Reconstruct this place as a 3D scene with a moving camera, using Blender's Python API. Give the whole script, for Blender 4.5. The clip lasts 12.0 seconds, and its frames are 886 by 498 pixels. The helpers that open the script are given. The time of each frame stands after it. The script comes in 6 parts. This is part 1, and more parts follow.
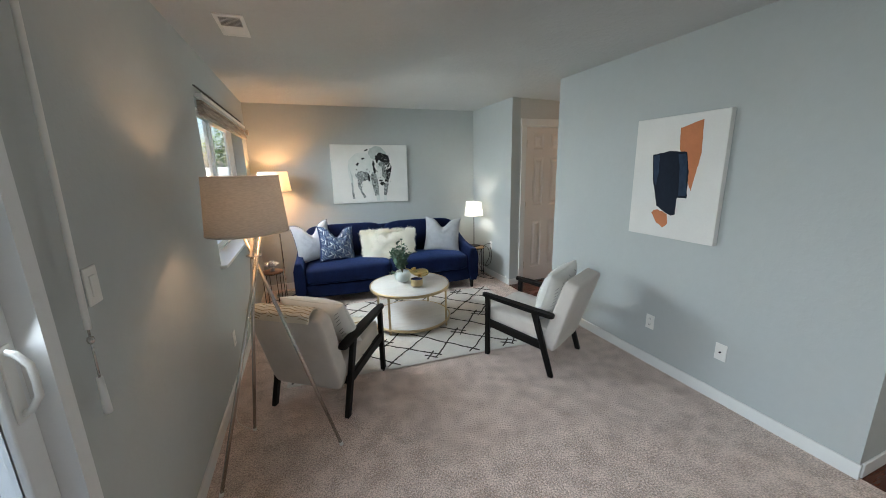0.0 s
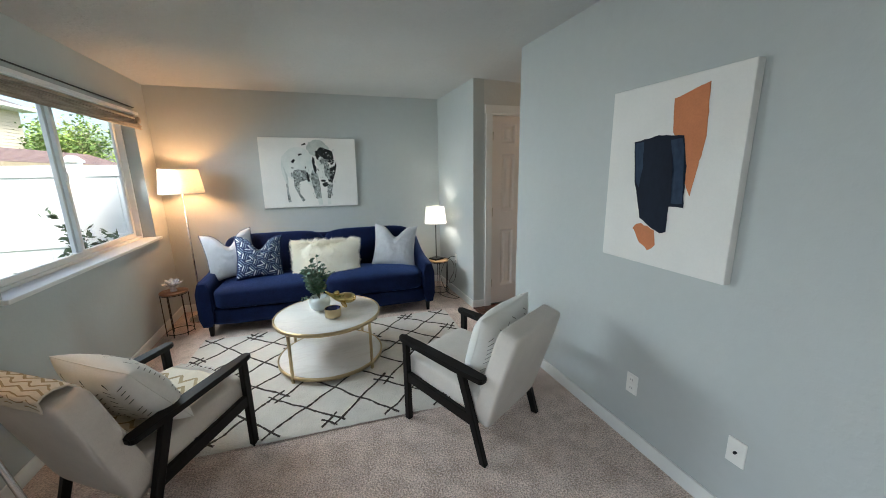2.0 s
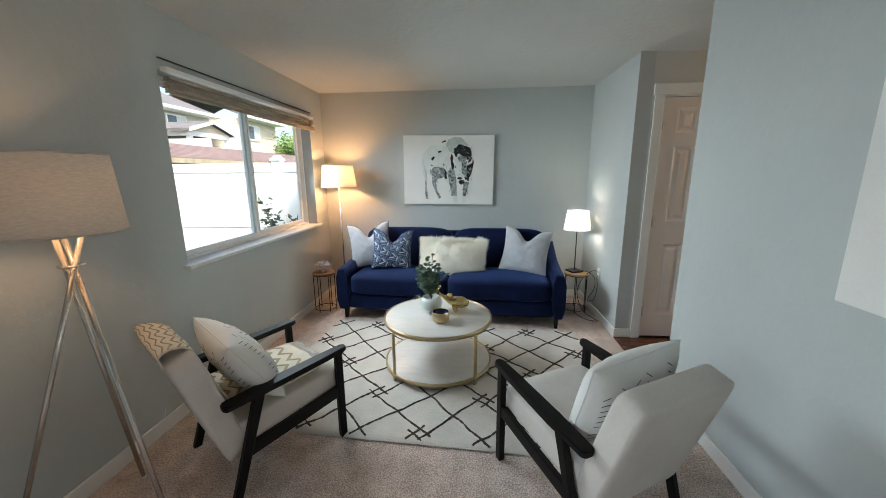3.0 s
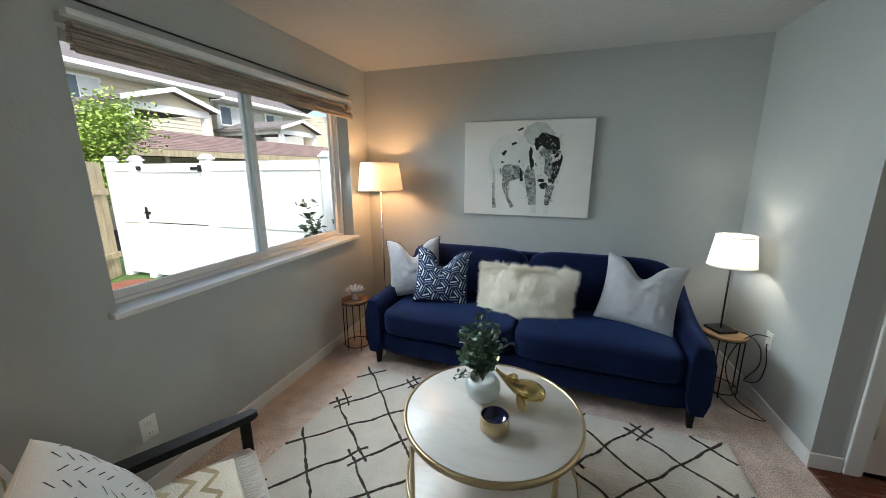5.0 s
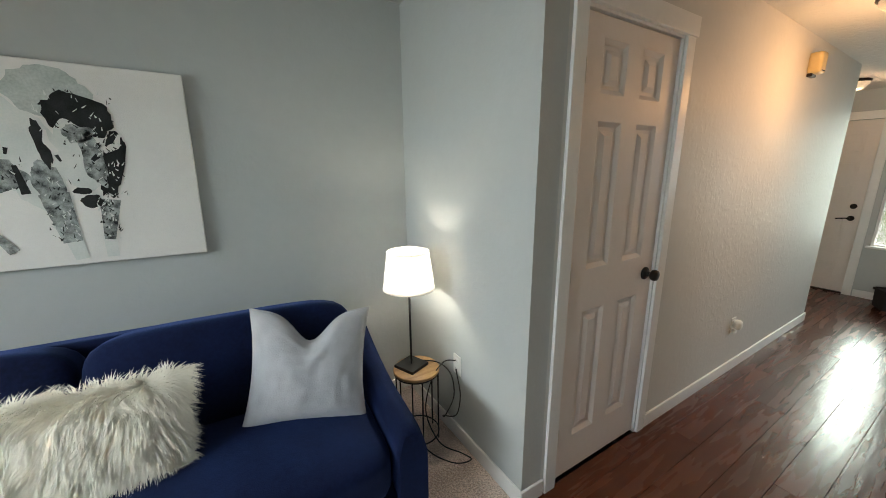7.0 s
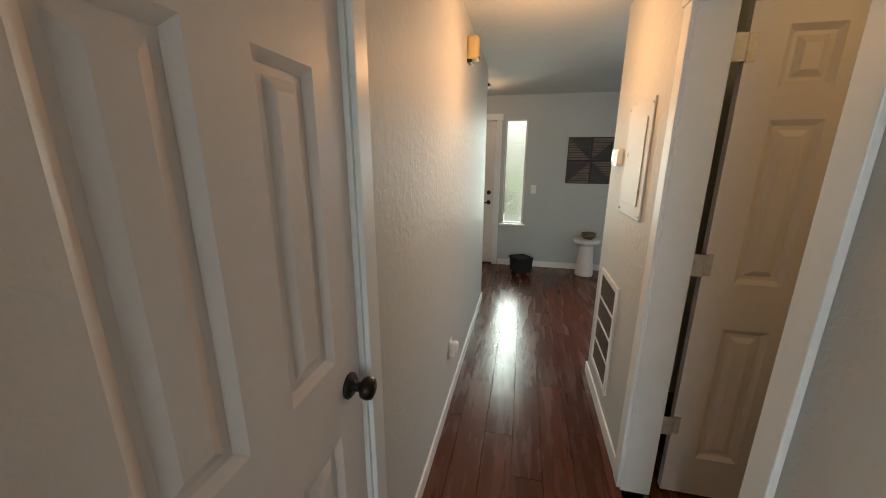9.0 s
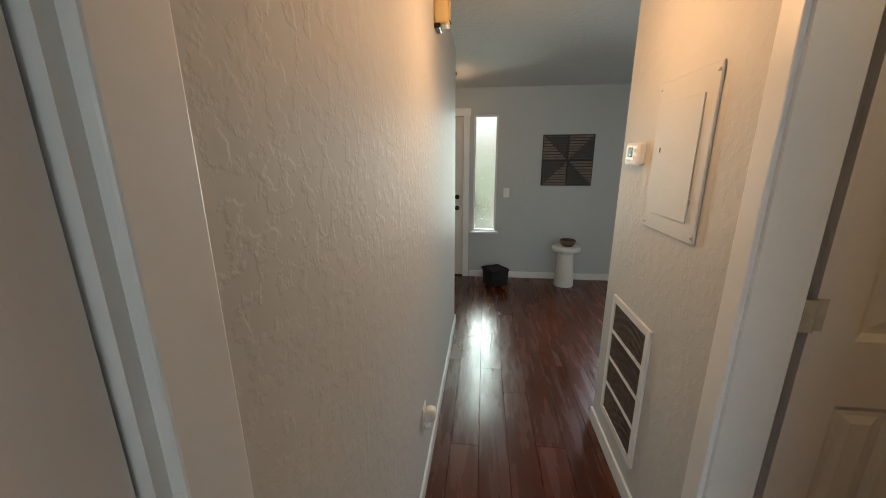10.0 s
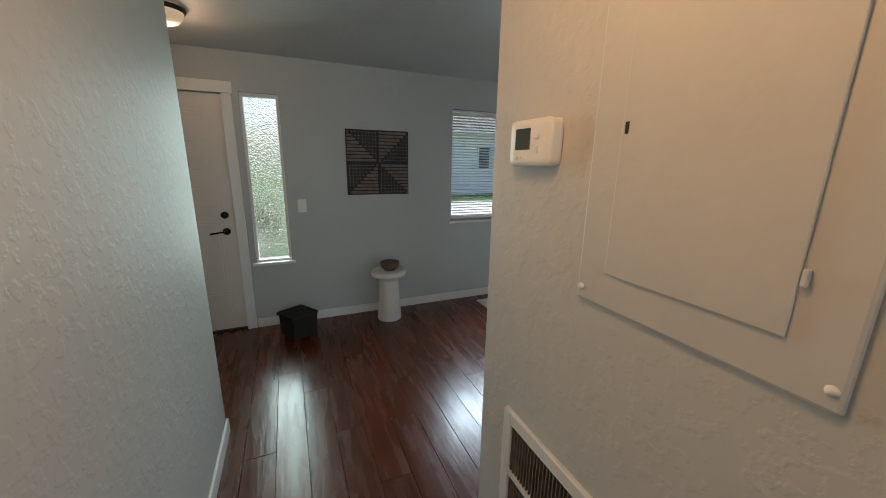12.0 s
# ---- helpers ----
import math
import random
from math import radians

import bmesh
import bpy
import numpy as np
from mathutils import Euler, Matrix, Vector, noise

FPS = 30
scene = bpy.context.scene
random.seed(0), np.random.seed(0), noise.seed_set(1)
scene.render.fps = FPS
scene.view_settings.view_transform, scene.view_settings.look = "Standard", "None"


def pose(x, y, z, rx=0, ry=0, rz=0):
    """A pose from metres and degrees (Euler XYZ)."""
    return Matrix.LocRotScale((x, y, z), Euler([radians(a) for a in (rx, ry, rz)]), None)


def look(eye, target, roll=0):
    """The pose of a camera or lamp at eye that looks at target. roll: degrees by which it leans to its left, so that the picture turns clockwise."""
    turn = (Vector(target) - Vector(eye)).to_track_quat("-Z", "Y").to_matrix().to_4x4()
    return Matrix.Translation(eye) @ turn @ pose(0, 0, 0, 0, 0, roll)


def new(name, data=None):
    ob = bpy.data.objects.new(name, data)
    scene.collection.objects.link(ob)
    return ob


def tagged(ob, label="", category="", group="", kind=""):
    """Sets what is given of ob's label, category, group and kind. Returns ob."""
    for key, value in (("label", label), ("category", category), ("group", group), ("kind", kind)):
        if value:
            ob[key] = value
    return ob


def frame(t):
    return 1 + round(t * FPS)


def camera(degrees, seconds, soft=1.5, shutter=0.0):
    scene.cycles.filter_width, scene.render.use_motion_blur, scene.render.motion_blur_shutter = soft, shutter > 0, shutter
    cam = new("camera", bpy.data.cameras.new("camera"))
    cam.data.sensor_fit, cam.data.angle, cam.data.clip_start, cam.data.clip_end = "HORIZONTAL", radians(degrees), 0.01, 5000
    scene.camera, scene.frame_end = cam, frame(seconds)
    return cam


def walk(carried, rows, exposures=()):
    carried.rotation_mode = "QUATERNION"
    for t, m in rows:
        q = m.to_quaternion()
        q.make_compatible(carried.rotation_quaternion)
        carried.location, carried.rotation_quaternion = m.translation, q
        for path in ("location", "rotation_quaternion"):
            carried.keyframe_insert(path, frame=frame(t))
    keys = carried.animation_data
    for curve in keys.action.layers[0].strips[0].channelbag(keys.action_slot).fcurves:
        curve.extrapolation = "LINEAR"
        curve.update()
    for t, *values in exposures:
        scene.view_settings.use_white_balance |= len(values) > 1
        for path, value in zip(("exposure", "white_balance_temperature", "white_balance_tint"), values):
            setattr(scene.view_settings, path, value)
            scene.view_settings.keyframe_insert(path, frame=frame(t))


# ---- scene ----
cam = camera(102.4, 12.0, soft=0.9)
PATH = [
    (0, (0.931, 1.336, 1.59), (1.619, 3.161, 1.149), -1.3),
    (0.5, (1.07, 1.528, 1.589), (1.845, 3.319, 1.149), -1.3),
    (1, (1.341, 1.646, 1.579), (2.114, 3.438, 1.143), -1.3),
    (1.5, (1.625, 1.75, 1.554), (2.376, 3.552, 1.121), -1.2),
    (2, (1.837, 1.91, 1.534), (2.488, 3.751, 1.104), -1.1),
    (2.5, (2.01, 2.05, 1.517), (2.301, 3.983, 1.091), -1.1),
    (3, (2.132, 2.207, 1.493), (1.956, 4.156, 1.081), -0.5),
    (3.2, (2.157, 2.3, 1.489), (1.85, 4.233, 1.076), -0.5),
    (4.8, (2.105, 3.22, 1.525), (1.526, 5.084, 1.09), -0.5),
    (5, (2.086, 3.32, 1.526), (1.495, 5.181, 1.097), -0.3),
    (5.5, (2.07, 3.609, 1.527), (1.69, 5.524, 1.094), -0.5),
    (6, (2.141, 3.937, 1.493), (2.158, 5.894, 1.082), -0.6),
    (6.5, (2.261, 4.23, 1.496), (2.77, 6.118, 1.077), -0.7),
    (6.8, (2.35, 4.377, 1.513), (3.182, 6.141, 1.068), -0.7),
    (7, (2.441, 4.453, 1.525), (3.455, 6.117, 1.076), -0.5),
    (7.1, (2.504, 4.511, 1.514), (3.59, 6.13, 1.066), -0.8),
    (7.5, (2.76, 4.652, 1.516), (4.053, 6.108, 1.061), -1.3),
    (9.3, (3.71, 5.07, 1.543), (5.623, 5.37, 1.04), -0.0),
    (9.5, (3.832, 5.096, 1.538), (5.75, 5.363, 1.04), -0.3),
    (10, (4.125, 5.163, 1.525), (6.049, 5.382, 1.027), -0.2),
    (10.5, (4.473, 5.186, 1.515), (6.402, 5.369, 1.019), -0.0),
    (11, (4.793, 5.16, 1.516), (6.727, 5.285, 1.024), 0.1),
    (11.5, (5.066, 5.109, 1.513), (7.0, 4.959, 1.026), 0.5),
    (12, (5.194, 4.991, 1.491), (6.978, 4.217, 1.023), 0.9),
]
walk(cam, [(t, look(eye, target, roll)) for t, eye, target, roll in PATH], exposures=((0.0, 1.5, 6300, 10), (2.0, 1.45, 6300, 9), (3.0, 1.45, 6300, 9), (5.0, 1.02, 6300, 9), (5.5, 0.95, 6300, 9), (6.5, 1.38, 6500, 10), (7.5, 1.22, 6900, 11), (9.5, 1.12, 6500, 11), (10.5, 0.9, 6250, 9), (11.5, 0.72, 5850, 7), (12.0, 0.75, 6050, 8)))

# ---- world, sun, window light ----
world = bpy.data.worlds.new("sky")
scene.world = world
world.use_nodes = True
wn = world.node_tree
sky = wn.nodes.new("ShaderNodeTexSky")
sky.sky_type, sky.sun_disc = "NISHITA", False
sky.sun_elevation, sky.sun_rotation = radians(48.5), radians(135)
sky.air_density, sky.dust_density = 1.0, 4.0
wn.links.new(sky.outputs[0], wn.nodes["Background"].inputs[0])
wn.nodes["Background"].inputs[1].default_value = 0.15


def lamp(name, kind, m, energy, colour, **settings):
    data = bpy.data.lights.new(name, kind)
    data.energy, data.color = energy, colour
    if kind == "SUN":
        data.angle = radians(settings["angle"])
    if kind == "AREA":
        data.shape, data.size, data.size_y = "RECTANGLE", settings["w"], settings["h"]
        data.spread = radians(settings["spread"])
    if kind == "POINT":
        data.shadow_soft_size = settings["r"]
    ob = new(name, data)
    ob.matrix_world = m
    return ob


XL, XR, YB, YN, YH, XF = 0.30, 3.43, 6.53, 5.41, 4.485, 8.63
XP = 3.41
ZC, ZF = 2.43, 2.31
WIN = (4.275, 6.20, 0.935, 2.10)
PATIO = (0.60, 2.46, 0.03, 2.05)
SIDE = (5.005, 5.295, 0.605, 2.02)
FWIN = (2.20, 3.42, 0.89, 2.02)

lamp("sun", "SUN", look((5, -5, 8), (0, 0, 0)), 2.6, (1.0, 0.97, 0.92), angle=15)
lamp("window_sky_light", "AREA", look((XL - 0.01, 5.24, 1.62), (3, 5.24, 0.25)), 12.5, (0.84, 0.95, 1.0), w=1.8, h=0.42, spread=122)
lamp("patio_sky_light", "AREA", look((XL + 0.06, 1.52, 1.40), (3, 1.52, 0.05)), 7.5, (0.84, 0.94, 1.0), w=1.75, h=0.45, spread=118)
lamp("front_window_sky_light", "AREA", look((XF - 0.05, 2.81, 1.55), (5, 2.81, 0.1)), 15.5, (0.80, 0.92, 1.0), w=1.15, h=0.42, spread=120)
lamp("sidelight_sky_light", "AREA", look((XF - 0.045, 5.15, 1.31), (5, 5.15, 0.80)), 4.2, (0.84, 1.0, 0.90), w=0.27, h=1.4, spread=95)
lamp("hall_bulb", "POINT", pose(5.55, 4.95, 2.02), 5.6, (1.0, 0.53, 0.23), r=0.05)
# low fill added at the entry fixture, which itself looks unlit
lamp("foyer_fill_bulb", "POINT", pose(7.9, 5.55, 2.2), 1.6, (1.0, 0.62, 0.35), r=0.04)
lamp("corner_lamp_bulb", "POINT", pose(0.57, 6.25, 1.47), 6.0, (1.0, 0.53, 0.235), r=0.035)
lamp("table_lamp_bulb", "POINT", pose(3.222, 6.085, 1.0), 2.2, (1.0, 0.92, 0.78), r=0.03)
# unseen lamp added to brighten the window wall and the front wall
lamp("dining_fill", "POINT", pose(5.2, 0.3, 2.1), 17, (1.0, 0.90, 0.78), r=0.08)
lamp("bath_bulb", "POINT", pose(4.25, 3.72, 2.2), 3.0, (1.0, 0.62, 0.27), r=0.06)
lamp("tripod_lamp_bulb", "POINT", pose(0.65, 3.355, 1.45), 1.2, (1.0, 0.60, 0.32), r=0.035)


# ---- materials ----
def mat(name, colour, rough=0.6, metal=0.0, vary=0.12, scale=6.0, bump=0.0, bump_scale=60.0, second=None, detail=6.0,
        stretch=(1, 1, 1), sheen=0.0, coat=0.0, spec=0.5, rand=0.0, rough_vary=0.0, fine=0.45, depth=0.01, tint=(1, 1, 1), knock=None, span=0.155):
    """A painted, woven or stained surface: two scales of tone, fine relief."""
    m = bpy.data.materials.new(name)
    m.use_nodes = True
    nt = m.node_tree
    b = nt.nodes["Principled BSDF"]
    b.inputs["Roughness"].default_value, b.inputs["Metallic"].default_value = rough, metal
    b.inputs["Specular IOR Level"].default_value = spec
    b.inputs["Sheen Weight"].default_value = sheen
    b.inputs["Coat Weight"].default_value = coat
    b.inputs["Coat Roughness"].default_value = 0.15
    b.inputs["Sheen Tint"].default_value = (*tint, 1)
    tc = nt.nodes.new("ShaderNodeTexCoord")
    mp = nt.nodes.new("ShaderNodeMapping")
    mp.inputs["Scale"].default_value = stretch
    nt.links.new(tc.outputs["Object"], mp.inputs[0])
    n1 = nt.nodes.new("ShaderNodeTexNoise")
    n1.inputs["Scale"].default_value, n1.inputs["Detail"].default_value = scale, detail
    n2 = nt.nodes.new("ShaderNodeTexNoise")
    n2.inputs["Scale"].default_value, n2.inputs["Detail"].default_value = scale * 14, 3
    for n in (n1, n2):
        nt.links.new(mp.outputs[0], n.inputs["Vector"])
    mx = nt.nodes.new("ShaderNodeMath")
    mx.operation = "MULTIPLY_ADD"
    nt.links.new(n2.outputs[0], mx.inputs[0])
    mx.inputs[1].default_value = fine
    nt.links.new(n1.outputs[0], mx.inputs[2])
    even = nt.nodes.new("ShaderNodeMath")
    even.operation = "DIVIDE"
    even.inputs[1].default_value = 1 + fine
    nt.links.new(mx.outputs[0], even.inputs[0])
    ramp = nt.nodes.new("ShaderNodeValToRGB")
    c = Vector(colour)
    d = Vector(second) if second else c * (1 - vary)
    e = c if second else c * (1 + vary)
    ramp.color_ramp.elements[0].position, ramp.color_ramp.elements[1].position = 0.5 - span, 0.5 + span
    ramp.color_ramp.elements[0].color = (*d, 1)
    ramp.color_ramp.elements[1].color = (*[min(v, 0.95) for v in e], 1)
    nt.links.new(even.outputs[0], ramp.inputs[0])
    out = ramp.outputs[0]
    if rand:
        info = nt.nodes.new("ShaderNodeObjectInfo")
        hs = nt.nodes.new("ShaderNodeHueSaturation")
        mr = nt.nodes.new("ShaderNodeMapRange")
        mr.inputs[3].default_value, mr.inputs[4].default_value = 1 - rand, 1 + rand
        nt.links.new(info.outputs["Random"], mr.inputs[0])
        nt.links.new(mr.outputs[0], hs.inputs["Value"])
        nt.links.new(out, hs.inputs["Color"])
        shift = nt.nodes.new("ShaderNodeCombineXYZ")
        far = nt.nodes.new("ShaderNodeMath")
        far.operation = "MULTIPLY"
        far.inputs[1].default_value = 37.0
        nt.links.new(info.outputs["Random"], far.inputs[0])
        for k in range(3):
            nt.links.new(far.outputs[0], shift.inputs[k])
        nt.links.new(shift.outputs[0], mp.inputs["Location"])
        out = hs.outputs[0]
    nt.links.new(out, b.inputs["Base Color"])
    if rough_vary:
        rr = nt.nodes.new("ShaderNodeMapRange")
        rr.inputs[1].default_value, rr.inputs[2].default_value = 0.3, 0.7
        rr.inputs[3].default_value, rr.inputs[4].default_value = rough - rough_vary, rough + rough_vary
        nt.links.new(n1.outputs[0], rr.inputs[0])
        nt.links.new(rr.outputs[0], b.inputs["Roughness"])
    if bump:
        nb = nt.nodes.new("ShaderNodeTexNoise")
        nb.inputs["Scale"].default_value, nb.inputs["Detail"].default_value = bump_scale, 4
        nt.links.new(mp.outputs[0], nb.inputs["Vector"])
        bp = nt.nodes.new("ShaderNodeBump")
        bp.inputs["Strength"].default_value, bp.inputs["Distance"].default_value = bump, depth
        height = nb.outputs[0]
        if knock:
            # flattened splatter: islands with flat tops and soft rims
            flat = nt.nodes.new("ShaderNodeMapRange")
            flat.interpolation_type = "SMOOTHSTEP"
            flat.inputs[1].default_value, flat.inputs[2].default_value = knock
            nt.links.new(height, flat.inputs[0])
            height = flat.outputs[0]
        nt.links.new(height, bp.inputs["Height"])
        nt.links.new(bp.outputs[0], b.inputs["Normal"])
    return m


def glass_mat(name, rough=0.0, ripple=0.0):
    m = bpy.data.materials.new(name)
    m.use_nodes = True
    nt = m.node_tree
    b = nt.nodes["Principled BSDF"]
    b.inputs["Base Color"].default_value = (0.97, 1.0, 0.99, 1)
    b.inputs["Roughness"].default_value, b.inputs["Transmission Weight"].default_value = rough, 1.0
    b.inputs["IOR"].default_value = 1.15 if not ripple else 1.4
    if ripple:
        nb = nt.nodes.new("ShaderNodeTexVoronoi")
        nb.inputs["Scale"].default_value = 70
        tc = nt.nodes.new("ShaderNodeTexCoord")
        nt.links.new(tc.outputs["Object"], nb.inputs["Vector"])
        bp = nt.nodes.new("ShaderNodeBump")
        bp.inputs["Strength"].default_value, bp.inputs["Distance"].default_value = ripple, 0.01
        nt.links.new(nb.outputs[0], bp.inputs["Height"])
        nt.links.new(bp.outputs[0], b.inputs["Normal"])
    return m


def shade_mat(name, colour, through_share, weave=300):
    """Thin lampshade cloth that lets some of its lamp's light through."""
    m = bpy.data.materials.new(name)
    m.use_nodes = True
    nt = m.node_tree
    nt.nodes.remove(nt.nodes["Principled BSDF"])
    d, tr = nt.nodes.new("ShaderNodeBsdfDiffuse"), nt.nodes.new("ShaderNodeBsdfTranslucent")
    mix = nt.nodes.new("ShaderNodeMixShader")
    tc, mp, n = nt.nodes.new("ShaderNodeTexCoord"), nt.nodes.new("ShaderNodeMapping"), nt.nodes.new("ShaderNodeTexNoise")
    mp.inputs["Scale"].default_value = (1, 1, 5)
    n.inputs["Scale"].default_value = weave / 6
    r = nt.nodes.new("ShaderNodeValToRGB")
    r.color_ramp.elements[0].color = (*[v * 0.86 for v in colour], 1)
    r.color_ramp.elements[1].color = (*colour, 1)
    r.color_ramp.elements[0].position, r.color_ramp.elements[1].position = 0.35, 0.65
    nt.links.new(tc.outputs["Object"], mp.inputs[0])
    nt.links.new(mp.outputs[0], n.inputs["Vector"])
    nt.links.new(n.outputs[0], r.inputs[0])
    for x in (d, tr):
        nt.links.new(r.outputs[0], x.inputs["Color"])
    mix.inputs[0].default_value = through_share
    nt.links.new(d.outputs[0], mix.inputs[1])
    nt.links.new(tr.outputs[0], mix.inputs[2])
    nt.links.new(mix.outputs[0], nt.nodes["Material Output"].inputs[0])
    return m


def wood_mat(name, dark, light, along="X", rough=0.3, scale=3.0, coat=0.0, rand=0.0, bump=0.15, relief=0.0):
    """Wood with its grain drawn out along one axis."""
    st = {"X": (0.12, 1, 1), "Y": (1, 0.12, 1), "Z": (1, 1, 0.12)}[along]
    return mat(name, light, rough=rough, second=dark, scale=scale * 4, detail=9, stretch=st, bump=bump, bump_scale=relief or scale * 30, coat=coat, rand=rand, rough_vary=0.06)


def marble_mat(name):
    m = mat(name, (0.63, 0.61, 0.575), rough=0.28, vary=0.04, scale=3)
    nt = m.node_tree
    b = nt.nodes["Principled BSDF"]
    base = b.inputs["Base Color"].links[0].from_socket
    tc = nt.nodes.new("ShaderNodeTexCoord")
    n, w = nt.nodes.new("ShaderNodeTexNoise"), nt.nodes.new("ShaderNodeTexNoise")
    mp = nt.nodes.new("ShaderNodeMapping")
    mp.inputs["Rotation"].default_value, mp.inputs["Scale"].default_value = (0, 0, 0.6), (1.2, 5, 3)
    nt.links.new(tc.outputs["Object"], mp.inputs[0])
    nt.links.new(mp.outputs[0], n.inputs["Vector"])
    n.inputs["Scale"].default_value, n.inputs["Detail"].default_value, n.inputs["Distortion"].default_value = 1.6, 8, 0.6
    r = nt.nodes.new("ShaderNodeValToRGB")
    els = r.color_ramp.elements
    els[0].position, els[1].position = 0.46, 0.53
    els[0].color, els[1].color = (0, 0, 0, 1), (0, 0, 0, 1)
    e = els.new(0.495)
    e.color = (0.32, 0.32, 0.32, 1)
    nt.links.new(n.outputs[0], r.inputs[0])
    mix = nt.nodes.new("ShaderNodeMixRGB")
    nt.links.new(r.outputs[0], mix.inputs[0])
    nt.links.new(base, mix.inputs[1])
    mix.inputs[2].default_value = (0.50, 0.46, 0.42, 1)
    nt.links.new(mix.outputs[0], b.inputs["Base Color"])
    return m


